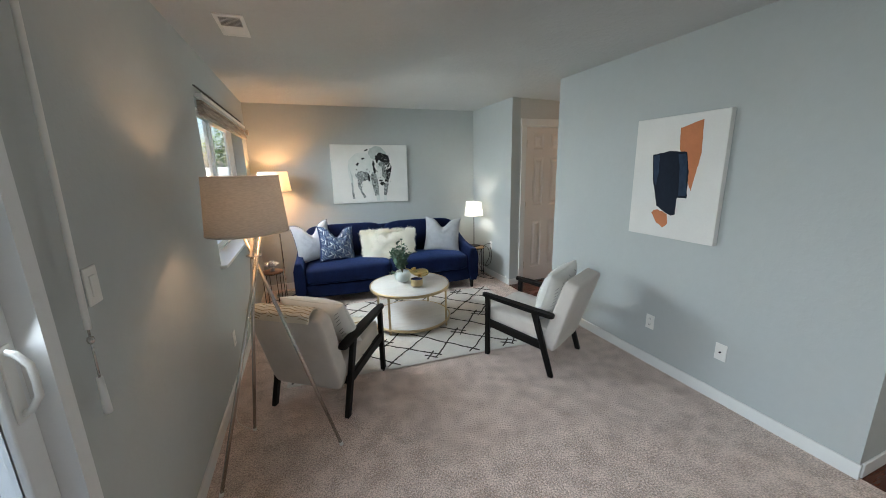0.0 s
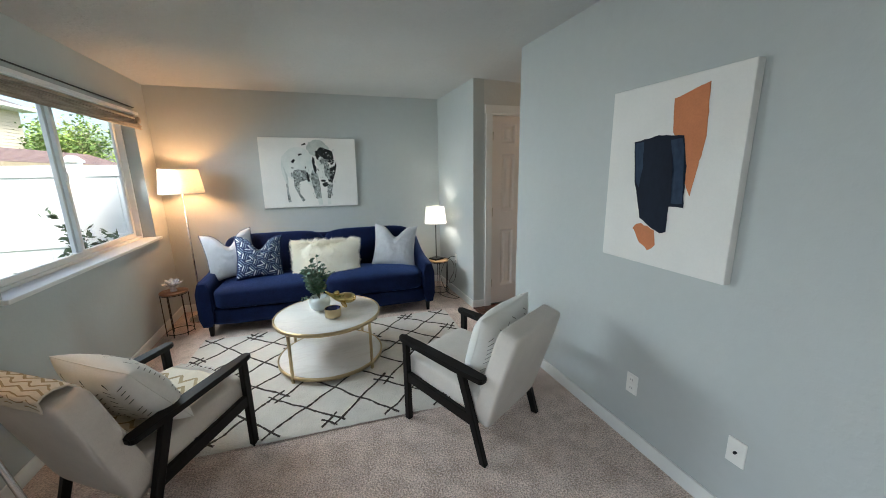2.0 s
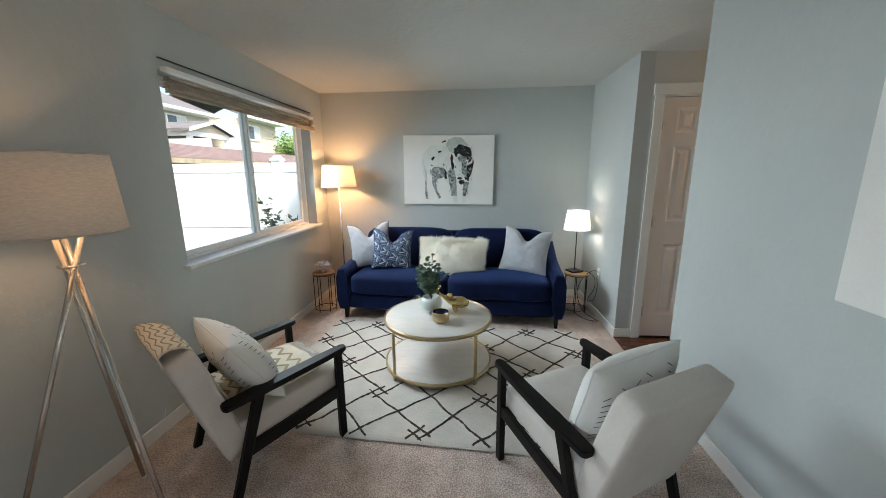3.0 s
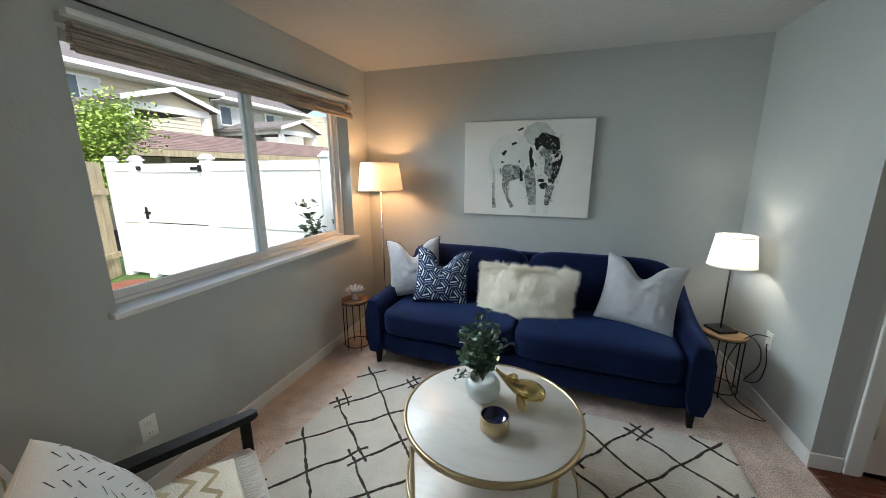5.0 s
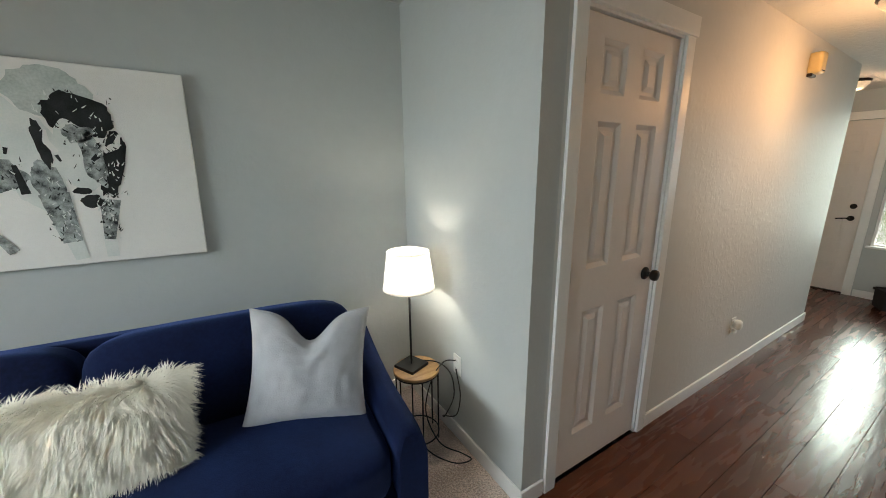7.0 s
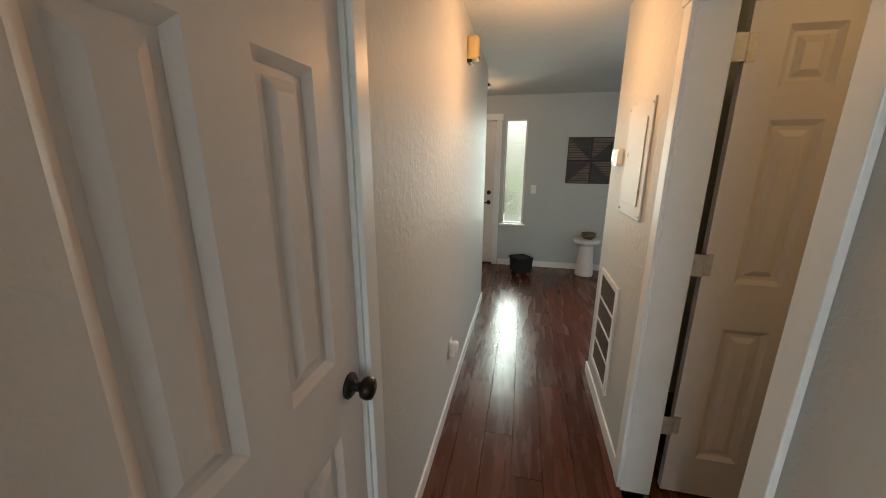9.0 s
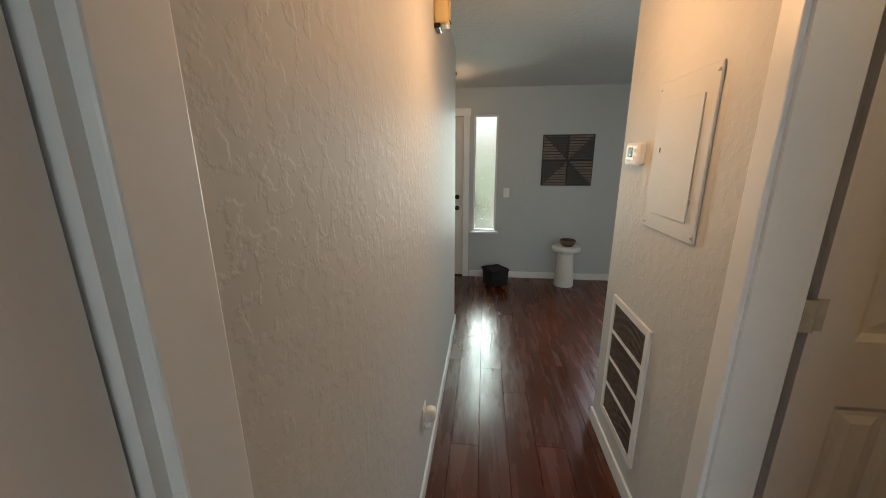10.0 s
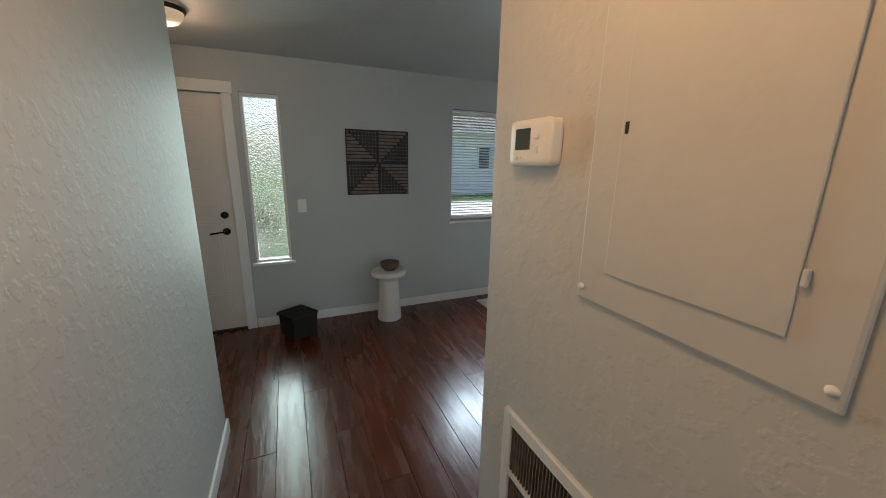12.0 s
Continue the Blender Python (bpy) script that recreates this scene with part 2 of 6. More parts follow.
M = {
    "wall": mat("wall_paint", (0.460, 0.488, 0.482), 0.7, vary=0.03, scale=1.3, bump=0.08, bump_scale=38, depth=0.004, knock=(0.47, 0.62)),
    "hallwall": mat("hall_wall_paint", (0.56, 0.56, 0.535), 0.6, vary=0.03, scale=1.3, bump=0.17, bump_scale=30, depth=0.004, knock=(0.47, 0.60), spec=0.45),
    "ceiling": mat("ceiling_paint", (0.54, 0.55, 0.54), 0.85, vary=0.03, scale=2, bump=0.28, bump_scale=24, depth=0.005, knock=(0.46, 0.62)),
    "panelpaint": mat("painted_steel", (0.56, 0.56, 0.535), 0.5, vary=0.03, scale=3, bump=0.06, bump_scale=60),
    "trim": mat("white_trim", (0.76, 0.76, 0.74), 0.38, vary=0.03, scale=4),
    "door": mat("door_paint", (0.74, 0.68, 0.635), 0.42, vary=0.03, scale=3, bump=0.05, bump_scale=120),
    "vinyl": mat("white_vinyl", (0.80, 0.81, 0.81), 0.35, vary=0.02, scale=5),
    "carpet": mat("carpet_pile", (0.86, 0.70, 0.615), 0.97, second=(0.42, 0.31, 0.255), scale=9, fine=2.2, detail=6, bump=1.0, bump_scale=85, depth=0.02, span=0.10, spec=0.1, sheen=0.3),
    "plank": wood_mat("laminate_plank", (0.074, 0.0155, 0.0044), (0.108, 0.0245, 0.007), "X", coat=0.12, rough=0.265, scale=5.0, rand=0.16, bump=0.10, relief=55),
    "rug": mat("rug_wool", (0.65, 0.61, 0.55), 0.98, vary=0.07, scale=9, bump=1.0, bump_scale=110, spec=0.05, sheen=0.3),
    "rugline": mat("rug_dark_wool", (0.075, 0.064, 0.056), 0.98, vary=0.3, scale=40, bump=0.8, bump_scale=120, spec=0.05),
    "velvet": mat("navy_velvet", (0.0044, 0.0105, 0.044), 0.85, second=(0.0012, 0.0032, 0.015), scale=5, bump=0.15, bump_scale=220, sheen=0.52, spec=0.12, tint=(0.09, 0.17, 0.47)),
    "darkwood": mat("black_stained_wood", (0.006, 0.005, 0.0045), 0.48, vary=0.3, scale=8, stretch=(1, 1, 0.3), spec=0.2),
    "linen": mat("oat_linen", (0.66, 0.61, 0.555), 0.92, vary=0.06, scale=6, bump=0.35, bump_scale=260, sheen=0.2, spec=0.15),
    "white_cloth": mat("white_cotton", (0.78, 0.77, 0.73), 0.93, vary=0.04, scale=6, bump=0.3, bump_scale=200, spec=0.1),
    "stitch": mat("dark_stitch", (0.05, 0.05, 0.05), 0.9),
    "throw": mat("cream_knit", (0.80, 0.74, 0.62), 0.97, vary=0.08, scale=12, bump=0.6, bump_scale=150, spec=0.05),
    "throwline": mat("ochre_knit", (0.44, 0.35, 0.215), 0.97, vary=0.15, scale=20, spec=0.05),
    "grey_cloth": mat("pale_grey_linen", (0.42, 0.43, 0.45), 0.8, vary=0.07, scale=14, bump=0.4, bump_scale=180, depth=0.004, spec=0.2, sheen=0.25),
    "navy_cloth": mat("navy_cloth", (0.022, 0.035, 0.085), 0.9, vary=0.15, scale=8, bump=0.3, bump_scale=240, spec=0.1),
    "blue_cloth": mat("steel_blue_print", (0.26, 0.34, 0.44), 0.9, vary=0.1, scale=8, spec=0.1),
    "pale_cloth": mat("pale_bar_print", (0.62, 0.66, 0.70), 0.9, vary=0.1, scale=8, spec=0.1),
    "fur": mat("ivory_fur", (0.94, 0.89, 0.78), 0.8, vary=0.04, scale=9, sheen=0.4, spec=0.2),
    "marble": marble_mat("white_marble"),
    "brass": mat("satin_brass", (0.52, 0.41, 0.24), 0.34, 1.0, vary=0.08, scale=12),
    "gold": mat("polished_gold", (0.72, 0.56, 0.25), 0.24, 1.0, vary=0.06, scale=9),
    "nickel": mat("brushed_nickel", (0.62, 0.59, 0.55), 0.25, 1.0, vary=0.05, scale=20, stretch=(1, 1, 0.2)),
    "hinge": mat("painted_hinge", (0.50, 0.46, 0.39), 0.4, 0.2, vary=0.2, scale=20),
    "pale_pane": mat("far_window_blind", (0.62, 0.64, 0.65), 0.6, vary=0.05, scale=2),
    "black": mat("black_metal", (0.012, 0.012, 0.013), 0.4, 0.4, vary=0.2),
    "bronze": mat("dark_bronze", (0.03, 0.024, 0.02), 0.3, 0.8, vary=0.2),
    "rubber": mat("black_cord", (0.012, 0.012, 0.012), 0.55, vary=0.1),
    "oak": wood_mat("oak_top", (0.28, 0.15, 0.06), (0.52, 0.32, 0.15), "X", rough=0.45, scale=8),
    "walnut": wood_mat("walnut_top", (0.10, 0.045, 0.02), (0.26, 0.12, 0.055), "X", rough=0.45, scale=8),
    "ceramic": mat("pale_ceramic", (0.52, 0.57, 0.56), 0.45, vary=0.03, scale=30, bump=0.1, bump_scale=90),
    "leaf": mat("eucalyptus_leaf", (0.115, 0.20, 0.125), 0.5, second=(0.03, 0.075, 0.045), scale=20),
    "stem": mat("plant_stem", (0.10, 0.10, 0.05), 0.7),
    "navyglass": mat("navy_lacquer", (0.012, 0.014, 0.06), 0.12, vary=0.1, coat=0.6),
    "canvas": mat("canvas_paint", (0.76, 0.75, 0.72), 0.85, vary=0.03, scale=5, bump=0.2, bump_scale=230, spec=0.2),
    "ink": mat("black_ink", (0.022, 0.024, 0.024), 0.8, vary=0.5, scale=18, spec=0.2),
    "inkmid": mat("grey_ink_wash", (0.50, 0.54, 0.52), 0.85, second=(0.035, 0.04, 0.04), scale=34, fine=0.3, spec=0.2),
    "inkpale": mat("pale_green_wash", (0.73, 0.74, 0.71), 0.85, second=(0.60, 0.64, 0.61), scale=11, spec=0.2),
    "inkhump": mat("hump_ink_wash", (0.60, 0.64, 0.61), 0.85, second=(0.33, 0.38, 0.36), scale=9, spec=0.2),
    "rust": mat("rust_paint", (0.55, 0.21, 0.10), 0.85, vary=0.10, scale=9, spec=0.2),
    "indigo": mat("indigo_paint", (0.004, 0.006, 0.014), 0.7, second=(0.007, 0.013, 0.028), scale=4, stretch=(1, 6, 0.5), spec=0.25),
    "indigo_thin": mat("thin_indigo_paint", (0.012, 0.022, 0.048), 0.7, second=(0.030, 0.058, 0.105), scale=4, stretch=(1, 6, 0.5), spec=0.25),
    "shade_lin": shade_mat("oatmeal_shade", (0.60, 0.55, 0.49), 0.06),
    "shade_warm": shade_mat("cream_shade", (0.78, 0.70, 0.58), 0.17),
    "shade_white": shade_mat("white_shade", (0.85, 0.83, 0.78), 0.27),
    "bamboo": wood_mat("bamboo_slat", (0.26, 0.22, 0.175), (0.56, 0.49, 0.40), "Y", rough=0.6, scale=10),
    "plastic": mat("white_plastic", (0.80, 0.79, 0.75), 0.35, vary=0.02),
    "ivory": mat("aged_ivory_plastic", (0.62, 0.47, 0.22), 0.45, vary=0.06),
    "screen": mat("grey_lcd", (0.05, 0.055, 0.05), 0.2, vary=0.1),
    "filter": mat("dark_filter", (0.05, 0.048, 0.045), 0.9, vary=0.2, scale=30),
    # near-black stands in for shade inside slots and vent; also colours the subfloor
    "darkvoid": mat("shaded_void", (0.03, 0.03, 0.03), 0.9),
    "glass": glass_mat("window_glass"),
    "ripple": glass_mat("rippled_glass", 0.12, 0.45),
    "blind": mat("blind_slat", (0.74, 0.75, 0.76), 0.5, vary=0.03),
    "weave_dark": mat("dark_woven_strip", (0.025, 0.020, 0.018), 0.6, vary=0.3, scale=30),
    "weave_brown": mat("brown_woven_strip", (0.17, 0.13, 0.105), 0.65, vary=0.3, scale=30),
    "stone_white": mat("white_resin", (0.72, 0.70, 0.66), 0.5, vary=0.05, scale=8),
    "stone_brown": mat("brown_bowl", (0.14, 0.095, 0.07), 0.6, vary=0.3, scale=12),
    "blackcloth": mat("black_fabric", (0.012, 0.012, 0.013), 0.8, vary=0.3, scale=12),
    "crystal": mat("silvered_petal", (0.74, 0.76, 0.80), 0.2, 0.35, vary=0.1),
    "grass": mat("lawn", (0.09, 0.17, 0.04), 0.95, second=(0.05, 0.09, 0.025), scale=3, bump=1, bump_scale=60),
    "concrete": mat("patio_concrete", (0.46, 0.44, 0.41), 0.9, vary=0.12, scale=3, bump=0.3, bump_scale=80),
    "bark": mat("red_bark_mulch", (0.20, 0.07, 0.045), 0.95, vary=0.4, scale=30, bump=1, bump_scale=60),
    "asphalt": mat("asphalt", (0.06, 0.06, 0.06), 0.95, vary=0.2, scale=2, bump=0.4, bump_scale=80),
    "foliage_light": mat("spring_leaf", (0.36, 0.46, 0.09), 0.6, second=(0.17, 0.27, 0.05), scale=6),
    "cedar": wood_mat("weathered_board", (0.26, 0.21, 0.13), (0.46, 0.39, 0.27), "Z", rough=0.85, scale=4),
    "siding": mat("tan_siding", (0.62, 0.56, 0.45), 0.8, vary=0.05, scale=2),
    "siding_white": mat("white_siding", (0.80, 0.80, 0.80), 0.7, vary=0.04, scale=2),
    "siding_grey": mat("grey_siding", (0.50, 0.50, 0.47), 0.8, vary=0.05, scale=2),
    "shingle": mat("brown_shingle", (0.25, 0.17, 0.155), 0.95, second=(0.15, 0.105, 0.10), scale=3, bump=0.8, bump_scale=25),
    "shingle_grey": mat("grey_shingle", (0.19, 0.17, 0.165), 0.95, second=(0.11, 0.10, 0.10), scale=3, bump=0.8, bump_scale=25),
    "darkpane": mat("far_window_pane", (0.10, 0.13, 0.16), 0.1, vary=0.2, scale=1),
    "foliage": mat("garden_leaf", (0.16, 0.27, 0.05), 0.6, second=(0.06, 0.12, 0.025), scale=6),
    "foliage_dark": mat("shrub_leaf", (0.08, 0.12, 0.05), 0.6, second=(0.03, 0.055, 0.025), scale=6),
    "trunk": mat("tree_bark", (0.10, 0.075, 0.055), 0.95, vary=0.3, scale=12, bump=1, bump_scale=30),
}


# ---- shape helpers ----
def part(name, bm, material, parent=None, label=""):
    """Links a bmesh as one mesh object under a thing, a part or, with no parent, at top level."""
    me = bpy.data.meshes.new(name)
    bmesh.ops.recalc_face_normals(bm, faces=bm.faces)
    bm.to_mesh(me)
    bm.free()
    me.materials.append(M[material])
    ob = new(name, me)
    if parent:
        ob.parent = parent
    if label:
        ob["label"] = label
    return ob


def part_islands(name, bm, material, parent, label=""):
    """Each loose patch of a bmesh becomes a part of its own."""
    left = set(bm.faces)
    while left:
        todo = [left.pop()]
        group = set(todo)
        while todo:
            for e in todo.pop().edges:
                for f in e.link_faces:
                    if f in left:
                        left.discard(f)
                        group.add(f)
                        todo.append(f)
        one, seen = bmesh.new(), {}
        for f in group:
            for v in f.verts:
                if v not in seen:
                    seen[v] = one.verts.new(v.co)
            one.faces.new([seen[v] for v in f.verts])
        part(name, one, material, parent, label)
    bm.free()


def empty(name, m, label, category, group="", kind=""):
    ob = new(name)
    ob.matrix_world = m
    ob.empty_display_size = 0.1
    return tagged(ob, label, category, group, kind)


def box(bm, x0, x1, y0, y1, z0, z1, bevel=0.0, seg=2):
    mid = Vector(((x0 + x1) / 2, (y0 + y1) / 2, (z0 + z1) / 2))
    r = bmesh.ops.create_cube(bm, size=1, matrix=Matrix.Translation(mid) @ Matrix.Diagonal((x1 - x0, y1 - y0, z1 - z0, 1)))
    if bevel:
        es = list({e for v in r["verts"] for e in v.link_edges})
        bmesh.ops.bevel(bm, geom=es, offset=bevel, segments=seg, affect="EDGES", profile=0.5)
    return bm


def B(*a, **k):
    return box(bmesh.new(), *a, **k)


def rod(bm, p, q, r0, r1=None, n=12, caps=True):
    p, q = Vector(p), Vector(q)
    r1 = r0 if r1 is None else r1
    d = (q - p).normalized()
    a = d.orthogonal().normalized()
    b = d.cross(a)
    rings = []
    for c, r in ((p, r0), (q, r1)):
        rings.append([bm.verts.new(c + (a * math.cos(t) + b * math.sin(t)) * r) for t in [2 * math.pi * i / n for i in range(n)]])
    for i in range(n):
        f = bm.faces.new((rings[0][i], rings[0][(i + 1) % n], rings[1][(i + 1) % n], rings[1][i]))
        f.smooth = n > 6
    if caps:
        bm.faces.new(rings[0][::-1])
        bm.faces.new(rings[1])
    return bm


def R(*a, **k):
    return rod(bmesh.new(), *a, **k)


def lathe(profile, n=40, bm=None, at=(0, 0, 0), sx=1.0, sy=1.0):
    """A surface of revolution round z through (radius, height) pairs."""
    bm = bm or bmesh.new()
    rings = []
    for r, z in profile:
        if r < 1e-5:
            rings.append([bm.verts.new((at[0], at[1], at[2] + z))])
        else:
            rings.append([bm.verts.new((at[0] + sx * r * math.cos(2 * math.pi * i / n), at[1] + sy * r * math.sin(2 * math.pi * i / n), at[2] + z)) for i in range(n)])
    for a, b in zip(rings, rings[1:]):
        for i in range(n):
            j = (i + 1) % n
            vs = [a[i % len(a)], a[j % len(a)], b[j % len(b)], b[i % len(b)]]
            u = []
            for v in vs:
                if v not in u:
                    u.append(v)
            if len(u) > 2:
                bm.faces.new(u).smooth = True
    return bm


def tube(points, r, n=8, bm=None):
    """A round cord through points."""
    bm = bm or bmesh.new()
    pts = [Vector(p) for p in points]
    rings = []
    up = Vector((0.13, 0.31, 0.94))
    for i, p in enumerate(pts):
        d = (pts[min(i + 1, len(pts) - 1)] - pts[max(i - 1, 0)]).normalized()
        a = d.cross(up).normalized()
        b = d.cross(a)
        rings.append([bm.verts.new(p + (a * math.cos(2 * math.pi * k / n) + b * math.sin(2 * math.pi * k / n)) * r) for k in range(n)])
    for a, b in zip(rings, rings[1:]):
        for k in range(n):
            bm.faces.new((a[k], a[(k + 1) % n], b[(k + 1) % n], b[k])).smooth = True
    bm.faces.new(rings[0][::-1])
    bm.faces.new(rings[-1])
    return bm


def superbox(cx, cy, cz, hx, hy, hz, e=5.0, n=12, bm=None, m=None, crown=0.0):
    """A soft upholstered block: a cube drawn towards an ellipsoid."""
    bm = bm or bmesh.new()
    seen = {}

    def vert(p):
        k = tuple(round(c * 1000) for c in p)
        if k not in seen:
            s = (abs(p[0]) ** e + abs(p[1]) ** e + abs(p[2]) ** e) ** (1 / e)
            q = Vector(p) / s
            z = q.z * hz + (crown * (1 - q.x ** 2) * (1 - q.y ** 2) if q.z > 0 else 0)
            v = Vector((cx + q.x * hx, cy + q.y * hy, cz + z))
            seen[k] = bm.verts.new(m @ v if m else v)
        return seen[k]
    for ax in range(3):
        for sgn in (-1, 1):
            for i in range(n):
                for j in range(n):
                    q = []
                    for a, b in ((i, j), (i + 1, j), (i + 1, j + 1), (i, j + 1)):
                        p = [0, 0, 0]
                        p[ax] = sgn
                        p[(ax + 1) % 3] = math.tan((a / n * 2 - 1) * 0.785398)
                        p[(ax + 2) % 3] = math.tan((b / n * 2 - 1) * 0.785398)
                        q.append(vert(p))
                    bm.faces.new(q).smooth = True
    return bm


def prism(pts, x0, x1, axis="x", bm=None):
    """A flat outline drawn out along one axis."""
    bm = bm or bmesh.new()

    def put(a, b, c):
        return {"x": (c, a, b), "y": (a, c, b), "z": (a, b, c)}[axis]
    lo = [bm.verts.new(put(a, b, x0)) for a, b in pts]
    hi = [bm.verts.new(put(a, b, x1)) for a, b in pts]
    bm.faces.new(lo[::-1])
    bm.faces.new(hi)
    for i in range(len(pts)):
        j = (i + 1) % len(pts)
        bm.faces.new((lo[i], lo[j], hi[j], hi[i]))
    return bm


def turn_all(bm, m):
    bmesh.ops.transform(bm, matrix=m, verts=bm.verts)
    return bm


# ---- structure ----
def wall(name, axis, a0, a1, b0, b1, z0, z1, holes, material, label):
    """A wall with real thickness a0..a1 across its axis, running b0..b1, with openings (b, b, z, z)."""
    bm = bmesh.new()

    def put(u0, u1, w0, w1):
        if u1 - u0 > 1e-4 and w1 - w0 > 1e-4:
            if axis == "x":
                box(bm, a0, a1, u0, u1, w0, w1)
            else:
                box(bm, u0, u1, a0, a1, w0, w1)
    at = b0
    for h0, h1, w0, w1 in sorted(holes):
        put(at, h0, z0, z1)
        put(h0, h1, z0, w0)
        put(h0, h1, w1, z1)
        at = h1
    put(at, b1, z0, z1)
    return tagged(part(name, bm, material), label, "wall", kind="structure")


BATH = (4.31, 5.065, 0.0, 2.06)
CLOSET = (3.632, 4.335, 0.0, 2.105)
FDOOR = (5.42, 6.33, 0.0, 2.0)
ZW = 2.50
wall("wall_window_side", "x", XL - 0.15, XL, -1.2, YB, -0.2, ZW, [PATIO, WIN], "wall", "pale blue-grey painted wall with window and patio door")
wall("wall_sofa_side", "y", YB, YB + 0.15, XL - 0.15, XF + 0.15, -0.2, ZW, [], "wall", "pale blue-grey painted wall behind the sofa")
wall("wall_picture_side", "x", XP, XR + 0.12, 2.01, YH, -0.1, ZW, [], "wall", "pale grey painted wall with abstract painting")
wall("wall_alcove", "x", XR, XR + 0.12, YN, YB, -0.1, ZW, [], "wall", "pale grey wall beside the sofa alcove")
wall("wall_hall_closet", "y", YN, YN + 0.12, XR + 0.12, 7.23, -0.1, ZW, [CLOSET], "hallwall", "textured painted hall wall with closet door")
wall("wall_hall_bath", "y", YH - 0.12, YH, XR + 0.12, 6.03, -0.1, ZW, [BATH], "hallwall", "textured painted hall wall with panel and grille")
wall("wall_front", "x", XF, XF + 0.15, -1.2, YB, -0.2, ZW, [FWIN, SIDE, FDOOR], "wall", "pale grey front wall with entry door and windows")
wall("wall_bath_end", "x", 5.91, 6.03, 2.01, YH - 0.12, -0.1, ZW, [], "wall", "pale painted partition wall")
wall("wall_bath_back", "y", 2.01, 2.13, XR + 0.12, 5.91, -0.1, ZW, [], "wall", "pale painted partition wall")
wall("wall_rear", "y", -1.35, -1.2, XL - 0.15, XF + 0.15, -0.2, ZW, [], "wall", "pale painted rear wall")
wall("wall_closet_end", "x", 7.11, 7.23, YN + 0.12, YB, -0.1, ZW, [], "wall", "pale painted closet end wall")

# ceilings: living room, then hall and front rooms
c = part("ceiling", B(XL - 0.15, XR, -1.35, YB + 0.15, ZC, ZC + 0.12), "ceiling")
tagged(c, "white textured ceiling over the living room", "ceiling", kind="structure")
c = part("ceiling_hall", prism([(XR, ZC), (XF + 0.15, ZF), (XF + 0.15, ZF + 0.2), (XR, ZC + 0.12)], -1.35, YB + 0.15, "y"), "ceiling")
tagged(c, "white textured ceiling over hall and front room", "ceiling", kind="structure")


# unseen eave, added to block direct sun at the front windows
eave = part("unseen_sun_eave", prism([(XF + 0.15, 2.50), (XF + 1.45, 2.42), (XF + 1.45, 2.56), (XF + 0.15, 2.72)], -1.35, YB + 0.15, "y"), "shingle_grey")
tagged(eave, "unseen grey shingled eave added to keep sun off the entry", "eave", kind="structure")


# floors: carpet, then wood boards laid last
def sheet(name, x0, x1, y0, y1, z, step, material, amp, seed):
    bm = bmesh.new()
    nx, ny = int((x1 - x0) / step), int((y1 - y0) / step)
    vs = [[bm.verts.new((x0 + (x1 - x0) * i / nx, y0 + (y1 - y0) * j / ny,
                         z + amp * noise.noise(Vector((i * step * 9 + seed, j * step * 9, seed))))) for j in range(ny + 1)] for i in range(nx + 1)]
    for i in range(nx):
        for j in range(ny):
            bm.faces.new((vs[i][j], vs[i + 1][j], vs[i + 1][j + 1], vs[i][j + 1])).smooth = True
    return part(name, bm, material)


tagged(sheet("carpet", XL, XR, -1.2, YB, 0.0, 0.03, "carpet", 0.004, 3.1), "mottled beige-pink cut-pile carpet", "carpet", kind="structure")
subfloor = tagged(part("floor", B(XR, XF, -1.2, YB, -0.12, -0.012), "darkvoid"), "dark red-brown wood plank floor", "floor", kind="structure")
tagged(part("floor_slab", B(XL - 0.15, XR, -1.35, YB, -0.2, -0.02), "concrete"), "concrete slab under the carpet", "floor", kind="structure")
tagged(part("threshold_trim", B(XR - 0.012, XR + 0.012, YH + 0.02, YN - 0.02, -0.012, 0.010, bevel=0.004), "plank"), "dark wood strip where carpet meets boards", "trim", kind="structure")


def baseboard(axis, at, out, b0, b1, h=0.085):
    """White board along a wall face; out is the side on which it stands proud."""
    t = 0.013
    lo, hi = (at, at + t * out) if out > 0 else (at + t * out, at)
    bm = B(lo, hi, b0, b1, 0.0, h, bevel=0.004) if axis == "x" else B(b0, b1, lo, hi, 0.0, h, bevel=0.004)
    tagged(part("baseboard", bm, "trim"), "white painted baseboard along the wall", "baseboard", kind="structure")


baseboard("x", XL, 1, 2.475, YB - 0.015)
baseboard("y", YB, -1, XL, XR)
baseboard("x", XR, -1, YN, YB - 0.015)
baseboard("y", YN, -1, XR - 0.013, 3.56)
baseboard("x", XP, -1, 2.0, YH + 0.013)
baseboard("y", YN, -1, 4.41, 7.243)
baseboard("y", YH, 1, XP, 4.235)
baseboard("y", YH, 1, 5.132, 6.043)
baseboard("x", 6.03, 1, 2.2, YH)
baseboard("x", XF, -1, -1.0, 5.335)
baseboard("x", 7.23, 1, YN, YB)
baseboard("y", 2.01, -1, XR, 5.9)


# ---- doors, windows, trim ----
def door_panel_rows(h):
    k = h / 2.085
    return [(0.207 * k, 0.868 * k), (1.07 * k, 1.70 * k), (1.806 * k, 2.008 * k)]


